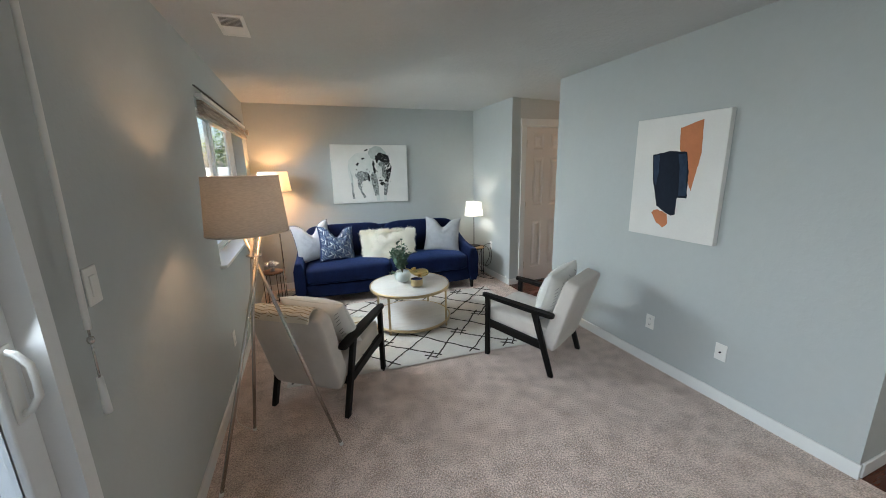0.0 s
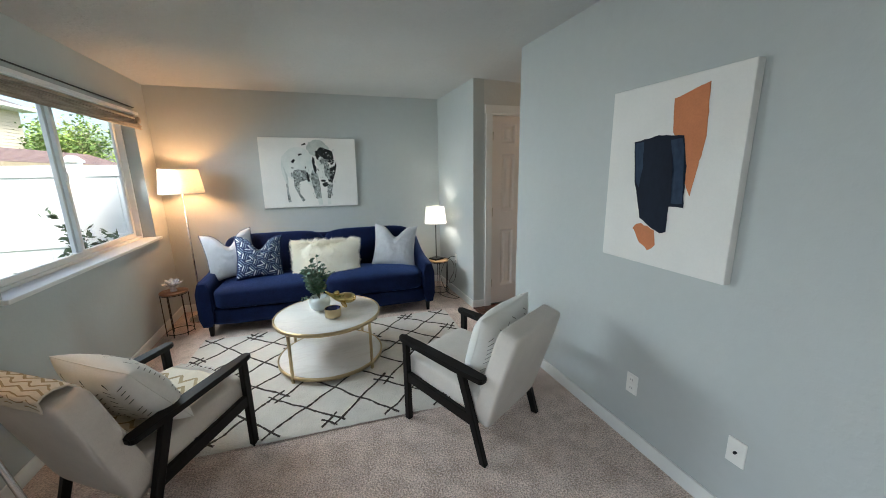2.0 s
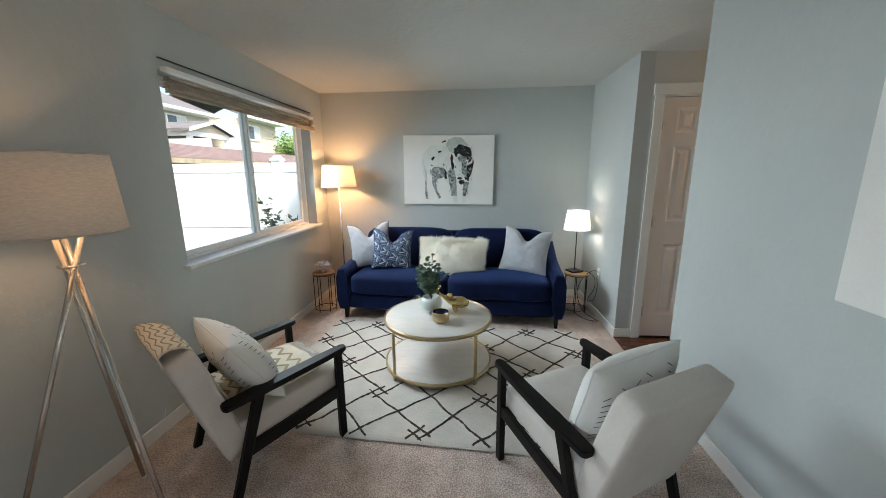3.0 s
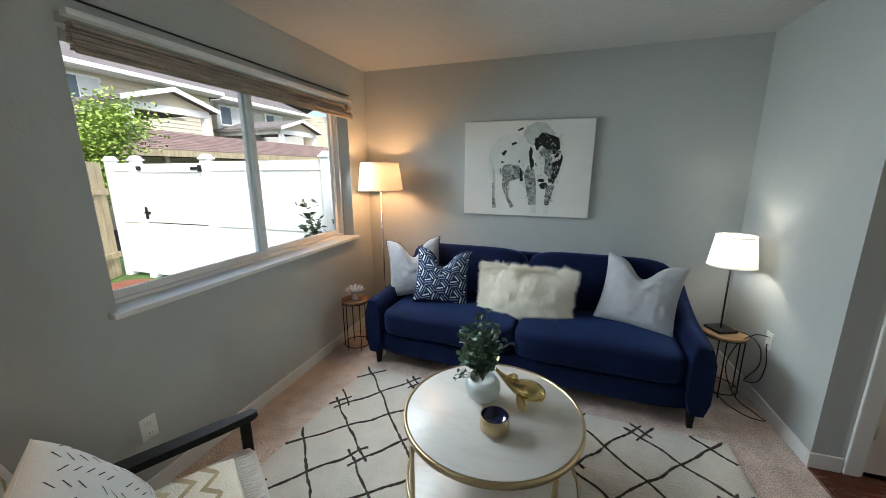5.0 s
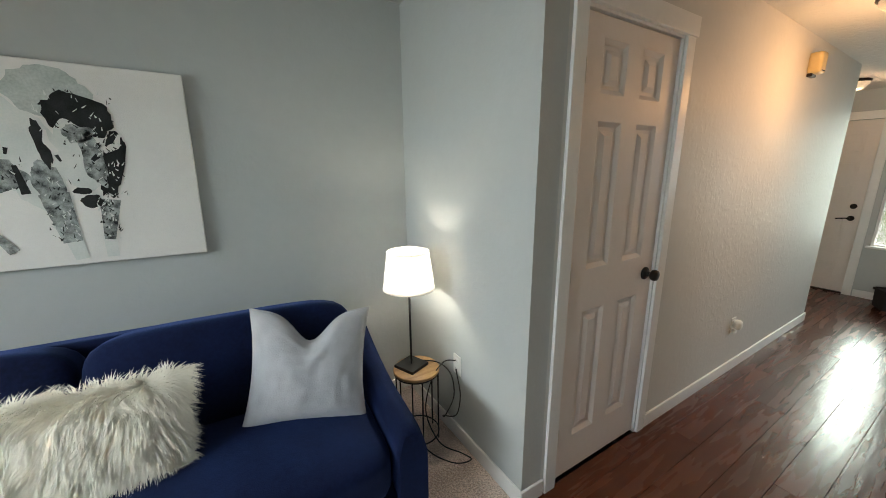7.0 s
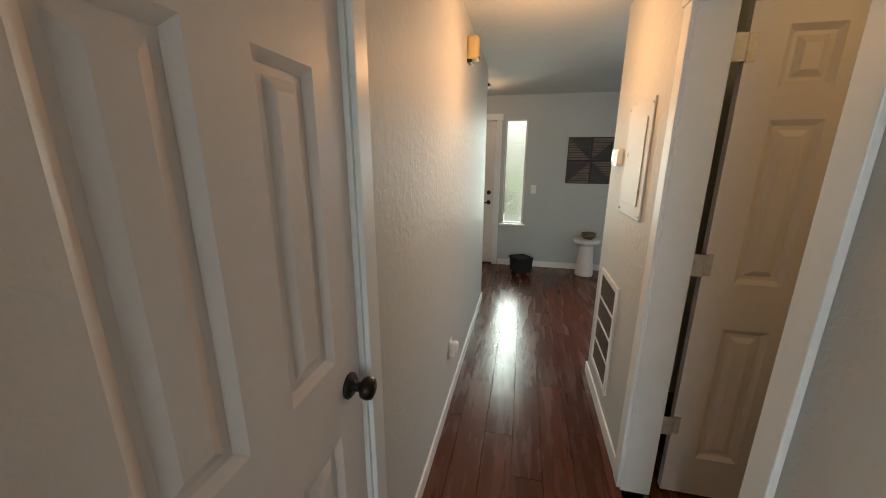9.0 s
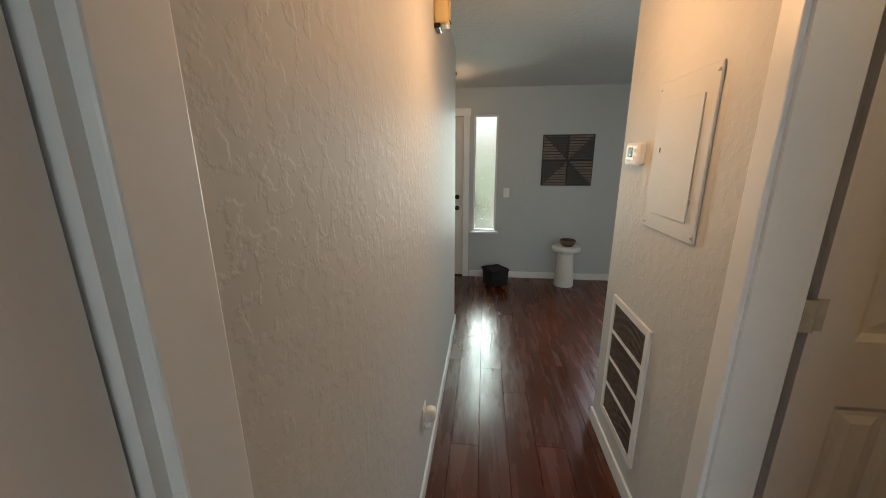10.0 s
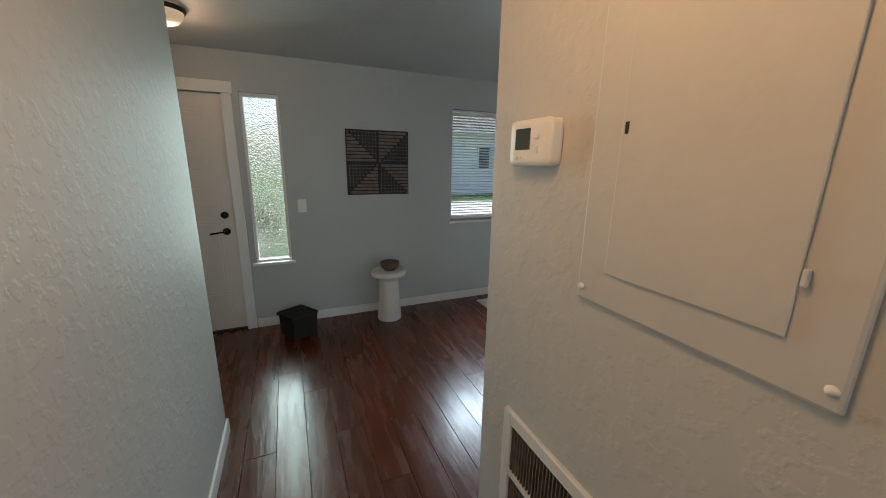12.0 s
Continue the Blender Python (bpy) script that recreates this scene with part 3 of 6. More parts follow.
def six_panel_door(name, m, w, h, label, knob_x=None, hinge_x=None, hinge_side=-1):
    """A moulded six-panel door: stiles and rails, sunk panels with raised fields. Local x across, y through, z up; its face looks to -y."""
    root = empty(name, m, label, "door", kind="structure")
    t, st, mid = 0.035, 0.115, 0.11
    pw = (w - 2 * st - mid) / 2
    cols = [(st, st + pw), (st + pw + mid, w - st)]
    rows = door_panel_rows(h)
    bm = bmesh.new()
    box(bm, 0, w, -t / 2 + 0.0135, t / 2 - 0.0135, 0, h)
    for s in (-1, 1):
        y0, y1 = (-t / 2, -t / 2 + 0.013) if s < 0 else (t / 2 - 0.013, t / 2)
        for a, b in ((0, st), (cols[0][1], cols[1][0]), (w - st, w)):
            box(bm, a, b, y0, y1, 0, h)
        zs = [0] + [v for r in rows for v in r] + [h]
        for a, b in zip(zs[::2], zs[1::2]):
            for c0, c1 in cols:
                box(bm, c0, c1, y0, y1, a, b)
        # sloping moulding round each sunk panel
        for c0, c1 in cols:
            for r0, r1 in rows:
                ya, yb = (y0, y0 + 0.0125) if s < 0 else (y1, y1 - 0.0125)
                d = 0.020
                o = [bm.verts.new((x, ya, z)) for x, z in ((c0, r0), (c1, r0), (c1, r1), (c0, r1))]
                i = [bm.verts.new((x, yb, z)) for x, z in ((c0 + d, r0 + d), (c1 - d, r0 + d), (c1 - d, r1 - d), (c0 + d, r1 - d))]
                for k in range(4):
                    bm.faces.new((o[k], o[(k + 1) % 4], i[(k + 1) % 4], i[k]))
    part("slab", bm, "door", root)
    for s in (-1, 1):
        for c0, c1 in cols:
            for r0, r1 in rows:
                bm = bmesh.new()
                e, d = 0.034, 0.022
                ya, yb = (-t / 2 + 0.0132, -t / 2 + 0.003) if s < 0 else (t / 2 - 0.0132, t / 2 - 0.003)
                o = [bm.verts.new((x, ya, z)) for x, z in ((c0 + e, r0 + e), (c1 - e, r0 + e), (c1 - e, r1 - e), (c0 + e, r1 - e))]
                i = [bm.verts.new((x, yb, z)) for x, z in ((c0 + e + d, r0 + e + d), (c1 - e - d, r0 + e + d), (c1 - e - d, r1 - e - d), (c0 + e + d, r1 - e - d))]
                for k in range(4):
                    bm.faces.new((o[k], o[(k + 1) % 4], i[(k + 1) % 4], i[k]))
                bm.faces.new(i)
                part("panel", bm, "door", root)
    if knob_x is not None:
        rose = part("knob_rosette", turn_all(lathe([(0, 0), (0.033, 0), (0.033, 0.006), (0.026, 0.012), (0.012, 0.014), (0.012, 0.03)], 24), pose(knob_x, -t / 2, 0.965, 90)), "black", root, "round black knob rosette")
        kn = turn_all(lathe([(0.010, 0.028), (0.014, 0.032), (0.026, 0.040), (0.029, 0.052), (0.026, 0.064), (0.015, 0.069), (0, 0.070)], 24), pose(knob_x, -t / 2, 0.965, 90))
        part("knob", kn, "bronze", rose, "glossy dark bronze round knob")
        part("latch_plate", B(w - 0.002, w + 0.001, -0.012, 0.012, 0.935, 0.995), "nickel", root, "small metal latch plate")
    if hinge_x is not None:
        for z in (0.24, 1.06, 1.86):
            bm = R((hinge_x, hinge_side * (t / 2 + 0.004), z - 0.045), (hinge_x, hinge_side * (t / 2 + 0.004), z + 0.045), 0.008)
            part("hinge", bm, "hinge", root, "worn metal butt hinge")
    return root


def casing(name, axis, face, out, b0, b1, top, label, w=0.07, head=0.085, legs=(True, True)):
    """Flat white door casing with a slightly wider head board."""
    root = empty(name, pose(0, 0, 0), label, "door trim", kind="structure")
    t = 0.016

    def put(u0, u1, z0, z1, d, nm):
        lo, hi = sorted((face, face + out * d))
        bm = B(lo, hi, u0, u1, z0, z1, bevel=0.003) if axis == "x" else B(u0, u1, lo, hi, z0, z1, bevel=0.003)
        part(nm, bm, "trim", root)
    if legs[0]:
        put(b0 - w, b0, 0, top, t, "side_casing")
    if legs[1]:
        put(b1, b1 + w, 0, top, t, "side_casing")
    put(b0 - w - 0.012, b1 + w + 0.012, top, top + head, t + 0.006, "head_casing")
    return root


def jamb(name, axis, a0, a1, b0, b1, top, label):
    root = empty(name, pose(0, 0, 0), label, "door frame", kind="structure")
    t = 0.018
    for u0, u1, z0, z1 in ((b0, b0 + t, 0, top), (b1 - t, b1, 0, top), (b0 + t, b1 - t, top - t, top)):
        bm = B(a0, a1, u0, u1, z0, z1) if axis == "x" else B(u0, u1, a0, a1, z0, z1)
        part("jamb_board", bm, "trim", root)


# closet door in the hall wall
jamb("door_frame_1", "y", YN - 0.002, YN + 0.12, CLOSET[0], CLOSET[1], CLOSET[3], "white closet door frame")
casing("door_trim_1", "y", YN, -1, CLOSET[0] + 0.006, CLOSET[1] - 0.006, CLOSET[3] - 0.006, "white casing round the closet door")
six_panel_door("door_1", pose(CLOSET[0] + 0.021, YN + 0.028, 0.016), 0.660, 2.066, "closed white six-panel closet door with dark knob", knob_x=0.597, hinge_x=0.004)

# bath door, swung open into the room beyond
jamb("door_frame_2", "y", YH - 0.125, YH + 0.002, BATH[0], BATH[1], BATH[3], "white bath door frame")
casing("door_trim_2", "y", YH, 1, BATH[0] + 0.006, BATH[1] - 0.006, BATH[3] - 0.006, "white casing round the bath doorway")
d2 = six_panel_door("door_2", pose(BATH[1] + 0.034, YH - 0.180, 0.016, 0, 0, -90), 0.665, 2.025, "white six-panel door standing open into the bath", knob_x=0.605)
for z in (0.36, 1.11, 1.885):
    hg = part("hinge", R((-0.008, -0.026, z - 0.045), (-0.008, -0.026, z + 0.045), 0.0075), "hinge", d2, "worn metal butt hinge")
    part("hinge_leaf", B(-0.055, -0.008, -0.0335, -0.0285, z - 0.045, z + 0.045), "hinge", hg)
    part("hinge_leaf", B(-0.004, 0.028, -0.0205, -0.0175, z - 0.045, z + 0.045), "hinge", hg)

# entry door with lever
casing("door_trim_3", "x", XF, -1, FDOOR[0], FDOOR[1], FDOOR[3], "white casing round the entry door", w=0.075)
d3 = empty("door_3", pose(XF + 0.02, FDOOR[1], 0.01, 0, 0, -90), "closed white panelled entry door with lever", "door", kind="structure")
part("slab", B(0.004, 0.906, 0, 0.045, 0, 1.985, bevel=0.002), "door", d3)
for c0 in (0.11, 0.51):
    for z0, z1 in ((0.16, 0.36), (0.46, 0.98), (1.08, 1.28), (1.38, 1.54), (1.62, 1.86)):
        bm = bmesh.new()
        for a in (0.0, 0.012):
            box(bm, c0 + a * 2, c0 + 0.29 - a * 2, -0.004 - a / 3, 0.0, z0 + a * 2, z1 - a * 2, bevel=0.003)
        part("panel", bm, "door", d3)
lv = part("lever_rosette", turn_all(lathe([(0, 0), (0.03, 0), (0.03, 0.008), (0.012, 0.012), (0.01, 0.045), (0, 0.045)], 20), pose(0.835, 0, 0.89, 90)), "bronze", d3, "dark bronze lever rosette")
part("lever", tube([(0.835, -0.045, 0.89), (0.80, -0.05, 0.892), (0.76, -0.05, 0.886), (0.72, -0.046, 0.88)], 0.008), "bronze", lv, "dark bronze door lever")
part("deadbolt", turn_all(lathe([(0, 0.02), (0.022, 0.02), (0.03, 0.01), (0.03, 0)], 20), pose(0.835, 0, 1.03, 90)), "bronze", d3, "dark bronze deadbolt rose")
part("threshold", B(0, 0.91, -0.03, 0.06, -0.01, 0.008), "bronze", d3, "dark metal threshold")


# main slider window with sill
def slider_window():
    y0, y1, z0, z1 = WIN
    x = XL - 0.155
    root = empty("window_1", pose(0, 0, 0), "white vinyl sliding window over the garden", "window", kind="structure")
    f = 0.022
    fr = part("window_frame", box(box(box(B(x - 0.03, x + 0.05, y0, y0 + f, z0, z1), x - 0.03, x + 0.05, y1 - f, y1, z0, z1), x - 0.03, x + 0.05, y0 + f, y1 - f, z0, z0 + f), x - 0.03, x + 0.05, y0 + f, y1 - f, z1 - f, z1), "vinyl", root)
    mid = 5.245
    for a, b, dx in ((y0 + f, mid + 0.028, 0.012), (mid - 0.028, y1 - f, -0.018)):
        s = 0.038
        bm = bmesh.new()
        box(bm, x + dx, x + dx + 0.026, a, a + s, z0 + f, z1 - f, bevel=0.003)
        box(bm, x + dx, x + dx + 0.026, b - s, b, z0 + f, z1 - f, bevel=0.003)
        box(bm, x + dx, x + dx + 0.026, a + s, b - s, z0 + f, z0 + f + s, bevel=0.003)
        box(bm, x + dx, x + dx + 0.026, a + s, b - s, z1 - f - s, z1 - f, bevel=0.003)
        sash = part("sash", bm, "vinyl", root)
        pane = part("pane", B(x + dx + 0.010, x + dx + 0.015, a + s, b - s, z0 + f + s, z1 - f - s), "glass", sash)
        pane.visible_shadow = False
    lt = part("latch", B(x + 0.038, x + 0.052, mid - 0.014, mid + 0.014, 1.51, 1.57, bevel=0.004), "vinyl", root, "white sash latch")
    part("window_sill", B(x + 0.05, XL + 0.045, y0 - 0.035, y1 + 0.035, z0 - 0.022, z0 + 0.004, bevel=0.005), "trim", root, "white painted window sill")


slider_window()


def bamboo_shade():
    y0, y1 = WIN[0] + 0.015, WIN[1] + 0.01
    root = empty("bamboo_shade", pose(XL, 0, 2.105), "woven bamboo roman shade pulled up over the window", "window shade")
    part("headrail", B(0.002, 0.045, y0, y1, -0.012, 0.012, bevel=0.002), "vinyl", root, "white headrail")
    # shade in the gap above the rail, put in as a black strip
    part("gap_shade_strip", B(0.002, 0.016, y0 - 0.01, y1 + 0.01, 0.056, 0.0605), "black", root, "thin black strip drawn for the dark gap above the rail")
    rng = random.Random(5)
    for k in range(8):
        z = -0.036 - k * 0.0125
        d = 0.036 + 0.010 * math.sin(k * 1.7) + rng.uniform(0, 0.008)
        bm = B(0.006, d, y0 + rng.uniform(0, 0.01), y1 - rng.uniform(0, 0.01), z - 0.005, z + 0.005, bevel=0.003)
        part("slat", bm, "bamboo", root)
    bm = bmesh.new()
    for k in range(4):
        rod(bm, (0.040 + 0.008 * (k % 2), y0 + 0.005, -0.10 - 0.012 * k), (0.040 + 0.008 * (k % 2), y1 - 0.005, -0.10 - 0.012 * k), 0.0075, n=8)
    part("folded_hem", bm, "bamboo", root, "rolled bamboo hem")
    part("cord_knot", superbox(0.075, y1 - 0.12, -0.07, 0.018, 0.03, 0.03, 2.5, 6), "bamboo", root, "knotted tie cord")


bamboo_shade()


def patio_door():
    y0, y1, z0, z1 = PATIO
    x = XL - 0.15
    root = empty("patio_door", pose(0, 0, 0), "white sliding glass patio door with pull handle", "door", kind="structure")
    f = 0.05
    part("door_frame", box(box(box(B(x, XL + 0.012, y0, y0 + f, z0, z1), x, XL + 0.012, y1 - f, y1, z0, z1), x, XL + 0.012, y0 + f, y1 - f, z1 - f, z1), x, XL, y0 + f, y1 - f, z0 - 0.03, z0 + 0.02), "vinyl", root)
    mid = (y0 + y1) / 2
    for a, b, dx in ((mid - 0.03, y1 - f, 0.075), (y0 + f, mid + 0.03, 0.03)):
        s = 0.075
        bm = bmesh.new()
        box(bm, x + dx, x + dx + 0.035, a, a + s, z0 + 0.02, z1 - f, bevel=0.004)
        box(bm, x + dx, x + dx + 0.035, b - s, b, z0 + 0.02, z1 - f, bevel=0.004)
        box(bm, x + dx, x + dx + 0.035, a + s, b - s, z0 + 0.02, z0 + 0.12, bevel=0.004)
        box(bm, x + dx, x + dx + 0.035, a + s, b - s, z1 - f - s, z1 - f, bevel=0.004)
        sash = part("sash", bm, "vinyl", root)
        pane = part("pane", B(x + dx + 0.014, x + dx + 0.02, a + s, b - s, z0 + 0.12, z1 - f - s), "glass", sash)
        pane.visible_shadow = False
    hy = y1 - f - 0.04
    h = part("handle", tube([(x + 0.11, hy, 1.05), (x + 0.13, hy, 1.058), (x + 0.150, hy, 1.09), (x + 0.152, hy, 1.13), (x + 0.150, hy, 1.17), (x + 0.13, hy, 1.202), (x + 0.11, hy, 1.21)], 0.008, 10), "plastic", root, "white curved pull handle")
    part("handle_plate", B(x + 0.109, x + 0.116, hy - 0.018, hy + 0.018, 1.035, 1.225, bevel=0.003), "plastic", h)


patio_door()

# blind wand that hangs beside the patio door
wand = empty("blind_wand", pose(XL + 0.05, 2.50, 0), "white blind wand hanging by the patio door", "blind wand")
part("rod", R((0, 0.06, 2.30), (0.0, 0.005, 1.19), 0.008, n=10), "plastic", wand)
part("bracket", B(-0.05, 0.012, 0.045, 0.075, 2.28, 2.32, bevel=0.004), "plastic", wand)
part("link", R((0, 0.005, 1.19), (0, 0.0, 1.04), 0.003, n=8), "nickel", wand, "thin metal link")
part("bead", lathe([(0, 0.012), (0.007, 0.008), (0.009, 0), (0.007, -0.008), (0, -0.012)], 12, at=(0, 0.004, 1.16)), "nickel", wand)
part("grip", R((0, 0.0, 1.05), (0, 0.0, 0.94), 0.008, 0.011, n=10), "plastic", wand, "white grip")


def front_windows():
    y0, y1, z0, z1 = SIDE
    root = empty("window_2", pose(0, 0, 0), "narrow sidelight with rippled glass beside the entry", "window", kind="structure")
    f = 0.022
    x = XF + 0.03
    part("window_frame", box(box(box(B(x, x + 0.08, y0, y0 + f, z0, z1), x, x + 0.08, y1 - f, y1, z0, z1), x, x + 0.08, y0 + f, y1 - f, z0, z0 + f), x, x + 0.08, y0 + f, y1 - f, z1 - f, z1), "trim", root)
    p = part("pane", B(x + 0.03, x + 0.038, y0 + f, y1 - f, z0 + f, z1 - f), "ripple", root, "rippled obscure glass")
    p.visible_shadow = False
    part("window_sill", B(XF - 0.035, x, y0 - 0.03, y1 + 0.03, z0 - 0.02, z0 + 0.004, bevel=0.004), "trim", root)
    y0, y1, z0, z1 = FWIN
    root = empty("window_3", pose(0, 0, 0), "white front window behind a horizontal blind", "window", kind="structure")
    f = 0.04
    part("window_frame", box(box(box(B(x + 0.04, x + 0.1, y0, y0 + f, z0, z1), x + 0.04, x + 0.1, y1 - f, y1, z0, z1), x + 0.04, x + 0.1, y0 + f, y1 - f, z0, z0 + f), x + 0.04, x + 0.1, y0 + f, y1 - f, z1 - f, z1), "vinyl", root)
    p = part("pane", B(x + 0.07, x + 0.076, y0 + f, y1 - f, z0 + f, z1 - f), "glass", root)
    p.visible_shadow = False
    part("window_sill", B(XF - 0.035, x + 0.04, y0 - 0.03, y1 + 0.03, z0 - 0.02, z0 + 0.004, bevel=0.004), "trim", root)
    blind = empty("window_blind", pose(XF + 0.045, (y0 + y1) / 2, z1), "white horizontal slat blind, slats half open", "window blind")
    w = (y1 - y0) / 2 - 0.01
    part("headrail", B(-0.02, 0.02, -w, w, -0.035, -0.003, bevel=0.003), "blind", blind)
    slat = None
    n = 38
    for k in range(n):
        z = -0.05 - k * 0.0278
        if slat is None:
            bm = turn_all(B(-0.012, 0.012, -w, w, -0.0008, 0.0008), pose(0, 0, 0, 0, 24, 0))
            slat = part("slat", bm, "blind", blind)
            slat.location.z = z
        else:
            o = new("slat", slat.data)
            o.parent = blind
            o.location.z = z
    part("bottom_rail", B(-0.015, 0.015, -w, w, -1.115, -1.098, bevel=0.003), "blind", blind)
    for y in (-w * 0.6, 0.0, w * 0.75):
        part("ladder_cord", R((-0.013, y, -1.1), (-0.013, y, -0.03), 0.0012, n=6), "blind", blind)


front_windows()


# ---- wall and ceiling fixtures ----
def plate(name, m, label, kind):
    """A cover plate that stands on a wall: local y is out of the wall."""
    root = empty(name, m, label, "outlet" if kind != "switch" else "light switch")
    part("cover", B(-0.036, 0.036, 0, 0.006, -0.058, 0.058, bevel=0.003), "plastic", root)
    if kind == "outlet":
        for z in (-0.025, 0.025):
            r = part("receptacle", superbox(0, 0.006, z, 0.017, 0.003, 0.015, 5, 5), "plastic", root)
            for x in (-0.006, 0.006):
                part("slot", B(x - 0.001, x + 0.001, 0.0085, 0.0095, z - 0.004, z + 0.006), "darkvoid", r)
    elif kind == "cable":
        part("jack", R((0, 0.005, 0), (0, 0.016, 0), 0.006, n=10), "black", root, "dark cable jack")
    else:
        part("rocker", B(-0.016, 0.016, 0.005, 0.010, -0.032, 0.032, bevel=0.002), "plastic", root)
    return root


plate("wall_outlet", pose(XP, 3.235, 0.355, 0, 0, 90), "white duplex outlet on the picture wall", "outlet")
plate("cable_plate", pose(XP, 2.705, 0.355, 0, 0, 90), "white cable jack plate on the picture wall", "cable")
plate("wall_outlet", pose(XR, 5.93, 0.46, 0, 0, 90), "white outlet with cords plugged in", "outlet")
plate("wall_outlet", pose(XL, 4.30, 0.34, 0, 0, -90), "white outlet low on the window wall", "outlet")
plate("light_switch", pose(XL, 2.67, 1.27, 0, 0, -90), "white switch plate beside the patio door", "switch")
plate("light_switch", pose(XF, 4.885, 1.10, 0, 0, 90), "white switch plate beside the sidelight", "switch")
nl = plate("hall_outlet", pose(5.49, YN, 0.385, 0, 0, 180), "white outlet with plug-in night light", "outlet")
part("night_light", superbox(0.0, 0.032, 0.012, 0.026, 0.026, 0.036, 3.0, 8), "plastic", nl, "rounded white night light")
part("plug_body", B(-0.02, 0.02, 0.006, 0.03, -0.055, -0.02, bevel=0.005), "plastic", nl)

# thermostat
th = empty("thermostat", pose(5.845, YH, 1.536, 0, 0, 0), "white programmable thermostat with grey display", "thermostat")
part("body", superbox(0, 0.014, 0, 0.072, 0.016, 0.048, 12, 10), "plastic", th)
part("display", B(-0.005, 0.047, 0.029, 0.0315, -0.014, 0.030, bevel=0.001), "screen", th, "grey display")
for k in range(3):
    part("button", B(0.005 + k * 0.016, 0.015 + k * 0.016, 0.028, 0.032, -0.034, -0.027, bevel=0.001), "plastic", th)
for s in (-1, 1):
    part("arrow_button", B(-0.034, -0.020, 0.028, 0.033, s * 0.014 - 0.008, s * 0.014 + 0.008, bevel=0.003), "plastic", th)

# breaker panel
pn = empty("breaker_panel", pose(5.50, YH, 1.52), "painted electrical panel cover with screwed frame", "electrical panel")
part("frame", B(-0.182, 0.188, 0, 0.010, -0.275, 0.275, bevel=0.005), "panelpaint", pn)
part("door", B(-0.125, 0.125, 0.0102, 0.015, -0.211, 0.195, bevel=0.002), "panelpaint", pn)
part("latch", B(-0.133, -0.127, 0.010, 0.019, -0.150, -0.130, bevel=0.002), "panelpaint", pn)
part("finger_pull", B(0.112, 0.118, 0.0152, 0.0165, 0.02, 0.038), "darkvoid", pn)
for x in (-0.170, 0.176):
    for z in (-0.25, 0.25):
        part("screw", turn_all(lathe([(0, 0.006), (0.005, 0.004), (0.0065, 0)], 12), pose(x, 0.010, z, -90)), "trim", pn)

# return air grille
gr = empty("return_grille", pose(5.69, YH, 0.525), "white return air grille with dark slots", "vent grille")
part("frame", box(box(box(B(-0.205, -0.172, 0, 0.014, -0.33, 0.33, bevel=0.003), 0.172, 0.205, 0, 0.014, -0.33, 0.33, bevel=0.003), -0.172, 0.172, 0, 0.014, -0.33, -0.295, bevel=0.003), -0.172, 0.172, 0, 0.014, 0.295, 0.33, bevel=0.003), "trim", gr)
part("filter", B(-0.172, 0.172, 0.001, 0.003, -0.295, 0.295), "filter", gr, "dark filter sheet behind the louvres")
for z in (-0.147, 0.0, 0.147):
    part("crossbar", B(-0.172, 0.172, 0.003, 0.013, z - 0.008, z + 0.008), "trim", gr)
for k in range(30):
    x = -0.166 + k * 0.01145
    part("louvre", B(x - 0.0014, x + 0.0014, 0.003, 0.010, -0.295, 0.295), "weave_brown", gr)

# door chime high on the hall wall
ch = empty("door_chime", pose(6.0, YN, 2.19), "aged ivory door chime box high on the wall", "door chime")
part("cover", superbox(0, -0.035, 0, 0.055, 0.036, 0.068, 9, 6), "ivory", ch)
part("grille_slot", B(-0.03, 0.03, -0.074, -0.070, -0.055, -0.050), "darkvoid", ch)
part("base", B(-0.045, 0.045, -0.03, 0, -0.085, -0.062, bevel=0.006), "bronze", ch, "dark base")

# ceiling supply register
vt = empty("ceiling_vent", pose(0.63, 3.92, ZC), "white ceiling air register with dark slots", "ceiling vent")
part("frame", box(box(box(B(-0.075, -0.055, -0.165, 0.165, -0.010, 0, bevel=0.002), 0.055, 0.075, -0.165, 0.165, -0.010, 0, bevel=0.002), -0.055, 0.055, -0.165, -0.135, -0.010, 0, bevel=0.002), -0.055, 0.055, 0.135, 0.165, -0.010, 0, bevel=0.002), "trim", vt)
part("backing", B(-0.055, 0.055, -0.135, 0.0, -0.004, -0.001), "darkvoid", vt)
part("damper_plate", B(-0.055, 0.055, 0.0, 0.135, -0.008, -0.001), "trim", vt)
for k in range(7):
    part("slat", turn_all(B(-0.055, 0.055, -0.009, 0.009, -0.001, 0.001), pose(0, -0.12 + k * 0.019, -0.006, 38)), "trim", vt)


def ceiling_lamp(name, x, y, r, label):
    z = ZC + (ZF - ZC) * (x - XR) / (XF + 0.15 - XR) - 0.004
    root = empty(name, pose(x, y, z), label, "ceiling light")
    part("base_ring", lathe([(r * 0.9, 0.0), (r, -0.004), (r, -0.022), (r * 0.9, -0.026)], 32), "bronze", root, "dark metal ring")
    g = part("glass_dome", lathe([(r * 0.9, -0.024), (r * 0.86, -0.05), (r * 0.6, -0.08), (r * 0.25, -0.094), (0, -0.097)], 32), "shade_white", root, "frosted glass dome")
    g.visible_shadow = False


